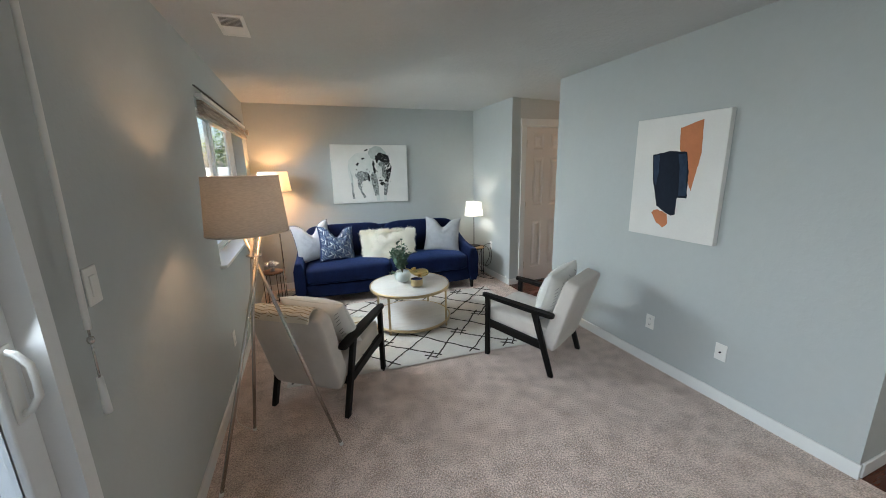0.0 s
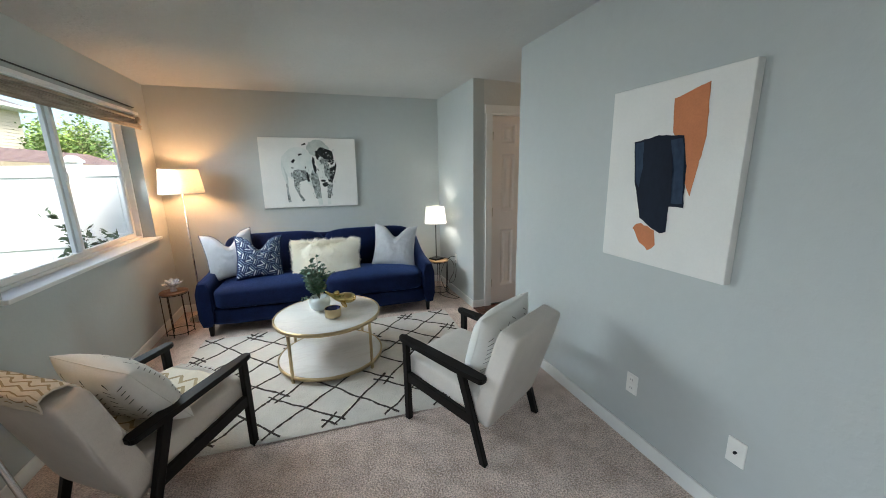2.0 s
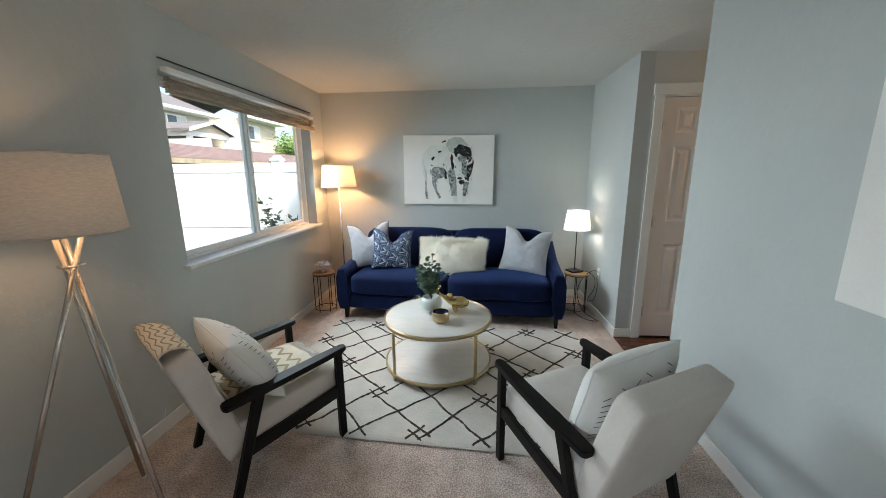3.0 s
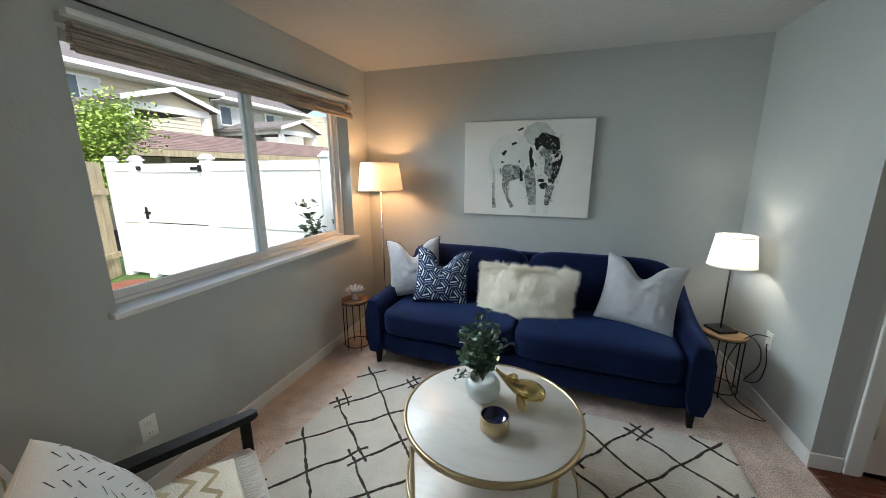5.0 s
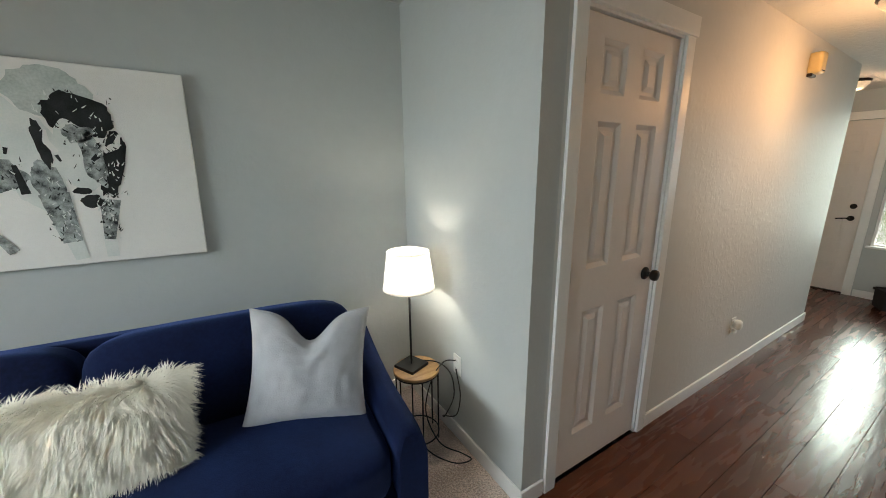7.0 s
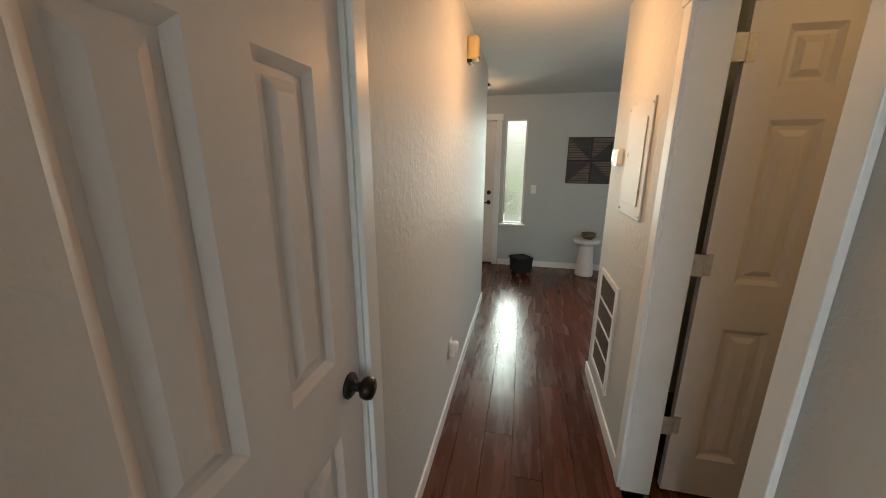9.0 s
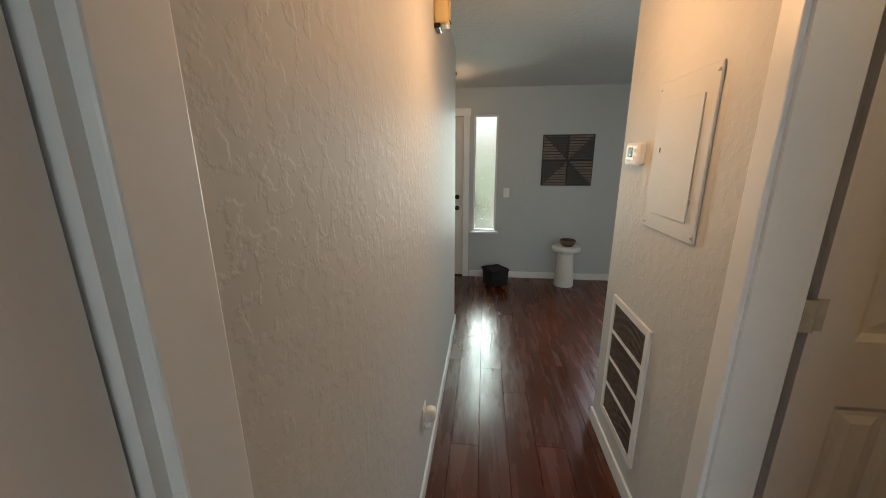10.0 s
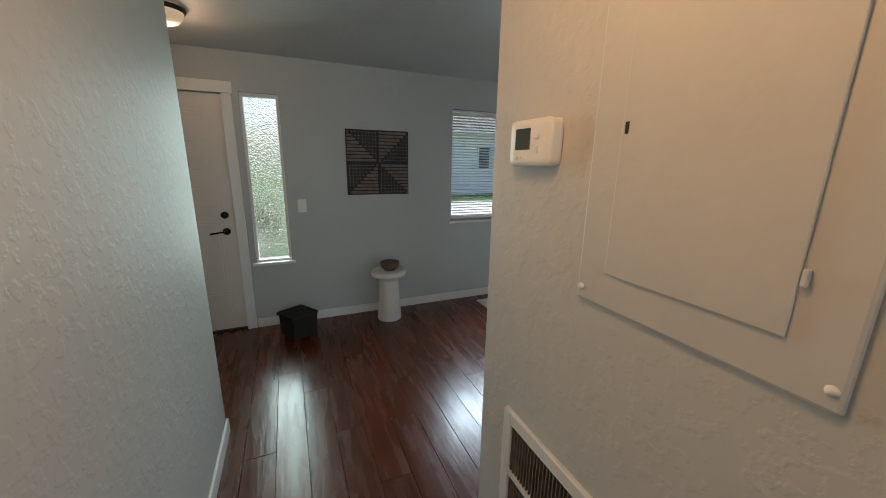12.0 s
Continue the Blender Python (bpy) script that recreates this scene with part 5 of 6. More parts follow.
def fur_pillow():
    root = empty("fur_pillow", pose(1.895, 5.915, 0.465, -16, 1.0, -4), "shaggy ivory faux-fur lumbar pillow", "pillow", "pillows on the sofa")
    w, h = 0.64, 0.34
    bm, rim, place = pillow_mesh(w, h, 0.15, 0, seed=6.0)
    part("cover", bm, "fur", root)
    rng = random.Random(11)
    bm = bmesh.new()
    for k in range(17000):
        side = -1 if rng.random() < 0.72 else 1
        u, v = rng.uniform(-1, 1), rng.uniform(-1, 1)
        if rng.random() < 0.28:
            if rng.random() < 0.5:
                u = rng.choice((-1, 1)) * rng.uniform(0.94, 1)
            else:
                v = rng.choice((-1, 1)) * rng.uniform(0.94, 1)
        p = place(u, v, side)
        out = Vector((u ** 5 * 0.9, side * (0.55 - 0.3 * max(abs(u), abs(v))), v ** 5 * 0.9))
        clump = noise.noise_vector(Vector((u * 5, v * 3.2, side))) * 0.8
        d = (out + Vector((clump.x, clump.y * 0.3, clump.z * 0.5 - 0.4)) + Vector((rng.uniform(-.22, .22), rng.uniform(-.1, .1), rng.uniform(-.25, .15)))).normalized()
        ln = rng.uniform(0.04, 0.085)
        a = d.cross(Vector((0.2, 1, 0.1))).normalized() * rng.uniform(0.0012, 0.0026)
        q = p + d * ln * 0.55
        r = p + d * ln + Vector((0, 0, -0.014))
        v0, v1, v2, v3, v4 = (bm.verts.new(c) for c in (p - a, p + a, q + a * 0.7, q - a * 0.7, r))
        bm.faces.new((v0, v1, v2, v3))
        bm.faces.new((v3, v2, v4))
    me = bpy.data.meshes.new("fur_coat")
    bm.to_mesh(me)
    bm.free()
    me.materials.append(M["fur"])
    o = new("fur_coat", me)
    o.parent = root
    o["kind"] = "stuff"


fur_pillow()


# ---- coffee table and what stands on it ----
CT = (1.855, 4.80)
TOPZ = 0.425


def coffee_table():
    root = empty("coffee_table", pose(CT[0], CT[1], 0.018), "round white marble coffee table with brass frame", "coffee table")
    r = 0.415
    for nm, z in (("tabletop", TOPZ - 0.018), ("shelf", 0.062)):
        top = part(nm, lathe([(0, z - 0.018), (r - 0.013, z - 0.018), (r - 0.013, z - 0.002), (r - 0.016, z), (0, z)], 72), "marble", root, "white veined marble disc")
        part("rim", lathe([(r - 0.012, z - 0.026), (r, z - 0.026), (r, z + 0.001), (r - 0.012, z + 0.001), (r - 0.012, z - 0.026)], 72), "brass", top, "satin brass rim")
    for k in range(4):
        a = radians(45 + 90 * k)
        x, y = (r - 0.004) * math.cos(a), (r - 0.004) * math.sin(a)
        part("leg", turn_all(B(-0.011, 0.011, -0.007, 0.007, 0, TOPZ - 0.046, bevel=0.002), pose(x, y, 0, 0, 0, math.degrees(a) + 90)), "brass", root, "satin brass leg")


coffee_table()


def potted_plant():
    x, y = CT[0] - 0.058, CT[1] + 0.055
    root = empty("potted_plant", pose(x, y, TOPZ + 0.0185), "eucalyptus in a small pale footed pot", "plant")
    part("pot", lathe([(0, 0.0), (0.055, 0.0), (0.075, 0.02), (0.086, 0.055), (0.082, 0.085), (0.066, 0.108), (0.060, 0.106), (0.072, 0.08), (0.0, 0.075)], 36), "ceramic", root, "pale grey-green ribbed ceramic pot")
    rng = random.Random(21)
    stems, leaves = bmesh.new(), bmesh.new()

    def leaf(p, d, s):
        d = d.normalized()
        a = d.cross(Vector((rng.uniform(-1, 1), rng.uniform(-1, 1), 0.6))).normalized()
        nrm = d.cross(a)
        ring = []
        for i in range(9):
            t = 2 * math.pi * i / 9
            ring.append(leaves.verts.new(p + d * s * (0.55 + 0.55 * math.cos(t)) + a * s * 0.46 * math.sin(t) + nrm * s * 0.10 * math.cos(2 * t)))
        c = leaves.verts.new(p + d * s * 0.55 - nrm * s * 0.08)
        for i in range(9):
            leaves.faces.new((ring[i], ring[(i + 1) % 9], c)).smooth = True
    for k in range(30):
        ang = rng.uniform(1.9, 4.6) if k % 3 else rng.uniform(0, 6.28)
        lean = rng.uniform(0.05, 0.50)
        ln = rng.uniform(0.16, 0.29) * (1.05 - lean * 0.35)
        if k < 5:
            lean, ln = 0.05 + 0.05 * k, 0.35 - 0.02 * k
        d0 = Vector((math.cos(ang) * lean, math.sin(ang) * lean, 1)).normalized()
        pts = []
        for i in range(8):
            t = i / 7
            p = Vector((0, 0, 0.085)) + d0 * ln * t + Vector((math.cos(ang), math.sin(ang), -0.55)) * 0.09 * lean * t * t
            pts.append(p)
        tube(pts, 0.0017, 5, stems)
        for i in range(2, 8):
            for _ in range(3 if i > 2 else 1):
                t = rng.uniform(0, 6.28)
                dv = Vector((math.cos(t), math.sin(t), rng.uniform(-0.1, 0.7)))
                leaf(pts[i] + dv * 0.004, dv, rng.uniform(0.025, 0.041) * (1.15 - 0.05 * i))
    for k in range(3):
        ang = radians(165 + 16 * k)
        pts = [Vector((0.04 * math.cos(ang), 0.04 * math.sin(ang), 0.095)) + Vector((math.cos(ang), math.sin(ang), 0.5 - t * 0.5)) * 0.095 * t for t in (0, 0.3, 0.6, 0.8, 1)]
        tube(pts, 0.0014, 5, stems)
        for p in pts[2:]:
            for s in (-1, 1):
                leaf(p, Vector((rng.uniform(-1, 1), s, 0.4)), 0.016)
    part("stems", stems, "stem", root)
    o = part("foliage", leaves, "leaf", root, "grey-green round eucalyptus leaves")
    o["kind"] = "stuff"


potted_plant()


def gold_whale():
    """A gilt whale figure, one plain mesh, resting on its fins."""
    bm = bmesh.new()
    n, rings = 20, []
    for i in range(25):
        t = i / 24
        x = -0.125 + 0.250 * t
        r = 0.010 + 0.040 * math.sin(math.pi * min(1.0, t / 0.74) / 2) ** 1.6
        if t > 0.62:
            r *= max(0.0, 1 - ((t - 0.62) / 0.385) ** 2.6) ** 0.5 + 0.02
        zc = 0.052 + 0.060 * max(0.0, 0.45 - t) ** 1.5 * 3.3
        rings.append([bm.verts.new((x, r * 1.02 * math.cos(2 * math.pi * k / n), zc + r * 0.92 * math.sin(2 * math.pi * k / n))) for k in range(n)])
    for a, b in zip(rings, rings[1:]):
        for k in range(n):
            bm.faces.new((a[k], a[(k + 1) % n], b[(k + 1) % n], b[k])).smooth = True
    bm.faces.new(rings[0][::-1])
    bm.faces.new(rings[-1])
    for s in (-1, 1):
        superbox(0, 0, 0, 0.044, 0.017, 0.006, 2.4, 6, bm, pose(-0.142, s * 0.024, 0.128, 0, -58, s * 40))
        superbox(0, 0, 0, 0.020, 0.046, 0.006, 2.4, 6, bm, pose(0.030, s * 0.064, 0.021, s * -26, 0, s * -34))
    superbox(0, 0, 0, 0.026, 0.005, 0.018, 2.4, 6, bm, pose(-0.035, 0, 0.098, 0, -22, 0))
    superbox(0, 0, 0, 0.034, 0.043, 0.004, 3.0, 6, bm, pose(0.090, 0, 0.036, 0, -4, 0))
    ob = part("whale_figurine", bm, "gold")
    ob.matrix_world = pose(CT[0] + 0.115, CT[1] + 0.105, TOPZ + 0.0185, 0, 0, -14)
    tagged(ob, "polished gold whale figurine on the marble table", "figurine")


gold_whale()
cup = empty("candle_cup", pose(CT[0] + 0.035, CT[1] - 0.145, TOPZ + 0.0185), "brass candle cup with navy lacquered inside", "candle holder")
part("cup_wall", lathe([(0, 0.0), (0.059, 0.0), (0.062, 0.003), (0.062, 0.066), (0.060, 0.068), (0.058, 0.066), (0.058, 0.036)], 40), "brass", cup, "satin brass cup")
part("lining", lathe([(0.0578, 0.065), (0.0576, 0.028), (0, 0.028)], 40), "navyglass", cup, "dark navy lining")


# ---- armchairs ----
def armchair(m, label):
    root = empty("armchair", m, label, "armchair", "armchairs facing the coffee table")
    for s in (-1, 1):
        x = s * 0.282
        part("front_leg", turn_all(B(-0.017, 0.017, -0.020, 0.020, 0, 0.525, bevel=0.006), pose(x, 0.285, 0.0)), "darkwood", root)
        bm = bmesh.new()
        prism([(-0.315, 0.0), (-0.275, 0.0), (-0.115, 0.500), (-0.165, 0.500)], x - 0.017, x + 0.017, "x", bm)
        bmesh.ops.bevel(bm, geom=bm.edges[:], offset=0.005, segments=1, affect="EDGES")
        part("back_leg", bm, "darkwood", root)
        # arm: a flat paddle, rounded at both ends
        bm = bmesh.new()
        pts = [(-0.30, -0.020), (-0.285, -0.034), (-0.10, -0.036), (0.20, -0.030), (0.315, -0.026), (0.335, -0.010), (0.335, 0.012), (0.315, 0.026), (0.20, 0.028), (-0.10, 0.030), (-0.285, 0.030), (-0.30, 0.016)]
        prism([(b, a) for a, b in pts], -0.015, 0.015, "z", bm)
        bmesh.ops.bevel(bm, geom=bm.edges[:], offset=0.005, segments=2, affect="EDGES")
        turn_all(bm, pose(x, 0.0, 0.520, 4.2, 0, 0))
        part("armrest", bm, "darkwood", root)
        part("side_rail", turn_all(B(-0.013, 0.013, -0.235, 0.285, -0.032, 0.032, bevel=0.005), pose(x, 0.0, 0.265, 7, 0, 0)), "darkwood", root)
    part("cross_rail", turn_all(B(-0.27, 0.27, -0.012, 0.012, -0.03, 0.03, bevel=0.004), pose(0, 0.26, 0.285)), "darkwood", root)
    part("cross_rail", turn_all(B(-0.27, 0.27, -0.012, 0.012, -0.03, 0.03, bevel=0.004), pose(0, -0.215, 0.225)), "darkwood", root)
    part("seat", superbox(0, 0, 0, 0.262, 0.285, 0.062, 12, 16, m=pose(0, 0.025, 0.345, 6), crown=0.012), "linen", root, "oat linen seat cushion")
    part("backrest", superbox(0, 0, 0, 0.256, 0.058, 0.297, 13, 18, m=pose(0, -0.318, 0.480, 17)), "linen", root, "oat linen upholstered back")
    return root


CHL = pose(0.985, 3.895, 0.0, 0, 0, -35.2)
CHR = pose(2.662, 3.748, 0.0, 0, 0, 28.5)
armchair(CHL, "oat linen armchair with black wooden frame and throw")
armchair(CHR, "oat linen armchair with black wooden frame")


def stitched_pillow(m, label, seed):
    w, h = 0.46, 0.42
    root = empty("stitched_pillow", m, label, "pillow", "pillows on the armchairs")
    bm, rim, place = pillow_mesh(w, h, 0.20, 0.0, pinch=0.05, seed=seed)
    part("cover", bm, "white_cloth", root)
    part("seam", tube(rim, 0.003, 6), "white_cloth", root)
    rng = random.Random(int(seed))
    for side in (-1, 1):
        for c in range(-3, 4):
            for r in range(-6, 7):
                u, v = c * 0.27, r * 0.14 + (0.07 if c % 2 else 0)
                if max(abs(u), abs(v)) > 0.9:
                    continue
                dv = 0.045 * (1 if c % 2 else -1)
                bm = bmesh.new()
                q = []
                for a, b in ((-0.06, -dv - 0.010), (0.06, dv - 0.010), (0.06, dv + 0.010), (-0.06, -dv + 0.010)):
                    p = place(u + a, v + b, side)
                    p.y += side * 0.0022
                    q.append(bm.verts.new(p))
                bm.faces.new(q)
                if rng.random() < 0.85:
                    part("stitch", bm, "stitch", root)
                else:
                    bm.free()


stitched_pillow(CHL @ pose(0.045, -0.02, 0.422, 32, 2, 0), "white pillow with dark dash stitching on the armchair", 31)
stitched_pillow(CHR @ pose(-0.01, -0.130, 0.418, 18, -3, 0), "white quilted pillow with dash stitching on the armchair", 32)


def throw_blanket():
    root = empty("throw_blanket", CHL, "cream chevron knit throw over chair back and seat", "throw blanket")
    w = 0.40
    x0 = -0.025
    course = [(-0.447, 0.715), (-0.456, 0.745), (-0.463, 0.772), (-0.452, 0.786), (-0.425, 0.792), (-0.38, 0.784), (-0.348, 0.758), (-0.318, 0.67), (-0.288, 0.58), (-0.258, 0.50), (-0.225, 0.435), (-0.16, 0.425), (-0.05, 0.434), (0.06, 0.444), (0.16, 0.452), (0.225, 0.456)]
    pts = []
    for (a, b), (c, d) in zip(course, course[1:]):
        for k in range(4):
            pts.append((a + (c - a) * k / 4, b + (d - b) * k / 4))
    pts.append(course[-1])
    nu = 24

    def place(i, u):
        y, z = pts[i]
        spread = 1.0 + 0.08 * math.sin(i * 0.16)
        rip = 0.006 * noise.noise(Vector((u * 3, i * 0.1, 2)))
        return Vector((x0 + 0.06 * i / len(pts) + (u - 0.5) * w * spread, y - rip, z + 0.006 + abs(rip)))
    bm = bmesh.new()
    vs = [[bm.verts.new(place(i, u / nu)) for u in range(nu + 1)] for i in range(len(pts))]
    for i in range(len(pts) - 1):
        for u in range(nu):
            bm.faces.new((vs[i][u], vs[i][u + 1], vs[i + 1][u + 1], vs[i + 1][u])).smooth = True
    cloth = part("cloth", bm, "throw", root)
    mod = cloth.modifiers.new("thickness", "SOLIDIFY")
    mod.thickness, mod.offset = 0.007, 1.0
    # chevron bands knitted in a darker yarn
    bm = bmesh.new()
    for band in range(0, len(pts) - 6, 3):
        prev = None
        for u in range(nu + 1):
            i = band + (2 if (u // 3) % 2 else 0) + ((u % 3) / 3 * 2 if not (u // 3) % 2 else -(u % 3) / 3 * 2)
            i = max(0, min(len(pts) - 3, i))
            lo, f = int(i), i - int(i)
            p = place(lo, u / nu).lerp(place(lo + 1, u / nu), f)
            q = place(lo, u / nu).lerp(place(lo + 1, u / nu), f + 0.95)
            t = (place(lo + 1, u / nu) - place(lo, u / nu)).normalized()
            nr = Vector((0, -t.z, t.y))
            nr = nr if nr.z > 0 or abs(nr.z) < 0.3 and nr.y < 0 else -nr
            row = [bm.verts.new(p + nr * 0.0085), bm.verts.new(q + nr * 0.0085)]
            if prev:
                bm.faces.new((prev[0], prev[1], row[1], row[0])).smooth = True
            prev = row
    part_islands("chevron_band", bm, "throwline", root)
    rng = random.Random(3)
    for k in range(34):
        p = place(len(pts) - 1, k / 33)
        c = [p, p + Vector((rng.uniform(-.006, .006), 0.025, -0.004)), p + Vector((rng.uniform(-.014, .014), 0.058, -0.006 + rng.uniform(0, .006)))]
        part("fringe", tube(c, 0.0028, 5), "white_cloth", root)


throw_blanket()


# ---- lamps and side tables ----
def drum_shade(root, z0, z1, r0, r1, material, nm="shade"):
    s = part(nm, lathe([(r0, z0), (r1, z1)], 56), material, root, "fabric drum lampshade")
    bm = lathe([(r0 - 0.002, z0 - 0.001), (r0 + 0.0015, z0 - 0.001), (r0 + 0.001, z0 + 0.007), (r0 - 0.002, z0 + 0.007)], 56)
    part("bottom_trim", bm, material, s)
    part("top_trim", lathe([(r1 - 0.002, z1 - 0.006), (r1 + 0.001, z1 - 0.006), (r1 + 0.0015, z1 + 0.001), (r1 - 0.002, z1 + 0.001)], 56), material, s)
    bm = bmesh.new()
    for k in range(3):
        a = 2 * math.pi * k / 3
        rod(bm, (0, 0, z1 - 0.03), (r1 * math.cos(a), r1 * math.sin(a), z1 - 0.004), 0.002, n=6)
    part("spider", bm, "nickel", s, "wire shade fitting")


def tripod_lamp():
    cx, cy = 0.64, 3.355
    root = empty("tripod_floor_lamp", pose(cx, cy, 0), "nickel tripod floor lamp with oatmeal drum shade", "floor lamp")
    ring = Vector((0.01, 0.0, 1.175))
    for k, (fx, fy) in enumerate(((0.382, 3.125), (0.983, 3.251), (0.481, 3.591))):
        foot = Vector((fx - cx, fy - cy, 0.004))
        off = Vector((math.cos(k * 2.094), math.sin(k * 2.094), 0)) * 0.016
        d = (ring + off - foot).normalized()
        top = ring + off + d * 0.125
        leg = part("leg", R(foot, top, 0.0095, n=14), "nickel", root, "slim brushed nickel leg")
        part("foot_cap", R(foot, foot + d * 0.02, 0.011, n=12), "plastic", leg)
    part("ring", tube([(ring.x + 0.034 * math.cos(a / 24 * 6.2832), ring.y + 0.034 * math.sin(a / 24 * 6.2832), ring.z) for a in range(25)], 0.005, 8), "nickel", root, "nickel clasp ring")
    part("stem", R((0.01, 0, 1.28), (0.01, 0, 1.40), 0.008), "nickel", root)
    part("bulb", lathe([(0, 1.49), (0.02, 1.482), (0.028, 1.46), (0.024, 1.43), (0.013, 1.40), (0, 1.40)], 20, at=(0.01, 0, 0)), "shade_white", root).visible_shadow = False
    drum_shade(root, 1.296, 1.576, 0.190, 0.170, "shade_lin")


tripod_lamp()


def corner_lamp():
    root = empty("corner_floor_lamp", pose(0.57, 6.25, 0), "slim metal floor lamp with lit cream shade", "floor lamp")
    part("base", lathe([(0, 0.004), (0.13, 0.004), (0.13, 0.016), (0.12, 0.022), (0.02, 0.026), (0, 0.026)], 40), "nickel", root)
    part("pole", R((0, 0, 0.02), (0, 0, 1.40), 0.008), "nickel", root)
    drum_shade(root, 1.358, 1.597, 0.198, 0.168, "shade_warm")


corner_lamp()


def wire_table(name, m, r, h, top, label):
    root = empty(name, m, label, "side table", "wire-legged side tables")
    part("tabletop", lathe([(0, h - 0.018), (r - 0.003, h - 0.018), (r, h - 0.014), (r, h - 0.003), (r - 0.003, h), (0, h)], 44), top, root, "round wooden top")
    part("hoop", tube([((r - 0.006) * math.cos(a / 32 * 6.2832), (r - 0.006) * math.sin(a / 32 * 6.2832), h - 0.024) for a in range(33)], 0.004, 6), "black", root)
    part("hoop", tube([((r - 0.006) * math.cos(a / 32 * 6.2832), (r - 0.006) * math.sin(a / 32 * 6.2832), 0.03) for a in range(33)], 0.004, 6), "black", root)
    for k in range(6):
        a = 2 * math.pi * k / 6 + 0.3
        c, s = (r - 0.006) * math.cos(a), (r - 0.006) * math.sin(a)
        part("leg", R((c, s, 0.0), (c, s, h - 0.02), 0.0045, n=8), "black", root, "thin black wire leg")
    return root


wire_table("side_table", pose(0.468, 5.885, 0.003), 0.118, 0.44, "walnut", "small round wood side table on black wire legs")
wire_table("side_table", pose(3.24, 6.06, 0.003), 0.128, 0.435, "oak", "small round oak side table with table lamp")


def flower_ornament():
    root = empty("flower_ornament", pose(0.468, 5.885, 0.4435), "silvery crystal flower ornament on the side table", "ornament")
    part("stand", lathe([(0, 0), (0.030, 0), (0.028, 0.012), (0.020, 0.03), (0.028, 0.045), (0, 0.045)], 20), "crystal", root)
    rng = random.Random(2)
    for ringn, (cnt, lean, ln) in enumerate(((10, 1.25, 0.105), (8, 0.85, 0.098), (6, 0.4, 0.085))):
        for k in range(cnt):
            a = 2 * math.pi * k / cnt + ringn * 0.4
            d = Vector((math.cos(a) * math.sin(lean), math.sin(a) * math.sin(lean), math.cos(lean)))
            side = d.cross(Vector((0, 0, 1))).normalized()
            nrm = side.cross(d)
            p = Vector((0, 0, 0.045))
            bm = bmesh.new()
            t = [bm.verts.new(q) for q in (p, p + d * ln * 0.55 + side * 0.021 + nrm * 0.004, p + d * ln + nrm * 0.012, p + d * ln * 0.55 - side * 0.021 + nrm * 0.004, p + d * ln * 0.5 - nrm * 0.006)]
            for i, j, l in ((0, 1, 4), (1, 2, 4), (2, 3, 4), (3, 0, 4), (0, 3, 1), (1, 3, 2)):
                bm.faces.new((t[i], t[j], t[l]))
            part("petal", bm, "crystal", root)


flower_ornament()


def table_lamp():
    z = 0.438
    root = empty("table_lamp", pose(3.222, 6.085, z), "black table lamp with lit white shade", "table lamp")
    part("base", turn_all(B(-0.068, 0.068, -0.068, 0.068, 0.0005, 0.018, bevel=0.003), pose(0, 0, 0, 0, 0, 22)), "black", root)
    part("stem", R((0, 0, 0.016), (0, 0, 0.52), 0.006), "black", root)
    drum_shade(root, 0.462, 0.664, 0.137, 0.110, "shade_white")


table_lamp()


def cord(name, pts, label, r=0.0035, material="rubber"):
    """A loose flex that runs smoothly through a few bends."""
    out = []
    P = [Vector(p) for p in pts]
    P = [P[0]] + P + [P[-1]]
    for a, b, c, d in zip(P, P[1:], P[2:], P[3:]):
        for k in range(8):
            t = k / 8
            out.append(0.5 * ((2 * b) + (c - a) * t + (2 * a - 5 * b + 4 * c - d) * t * t + (3 * b - a - 3 * c + d) * t ** 3))
    out.append(P[-1])
    tagged(part(name, tube(out, r, 8), material), label, "power cord")


ox, oy = XR - 0.012, 5.93
cord("lamp_cord", [(3.24, 6.12, 0.45), (3.36, 6.05, 0.44), (3.40, 5.96, 0.40), (3.385, 5.90, 0.30), (3.33, 5.90, 0.20), (3.36, 5.97, 0.14), (3.38, 5.87, 0.20), (3.40, 5.86, 0.32), (3.405, 5.90, 0.42), (ox, oy, 0.435)], "black lamp cord looping down to the outlet")
cord("extension_cord", [(ox, oy + 0.005, 0.485), (3.37, 5.98, 0.47), (3.28, 5.96, 0.40), (3.22, 5.92, 0.25), (3.27, 5.86, 0.08), (3.37, 5.80, 0.012), (3.39, 5.74, 0.010), (3.31, 5.76, 0.010), (3.24, 5.86, 0.012), (3.20, 5.98, 0.03)], "black cord coiled on the carpet by the outlet")
cord("tripod_lamp_cord", [(0.49, 3.56, 0.02), (0.40, 3.66, 0.012), (0.36, 3.74, 0.012), (0.335, 3.86, 0.04), (0.325, 3.92, 0.16)], "thin clear lamp cord along the baseboard", 0.0013, "plastic")

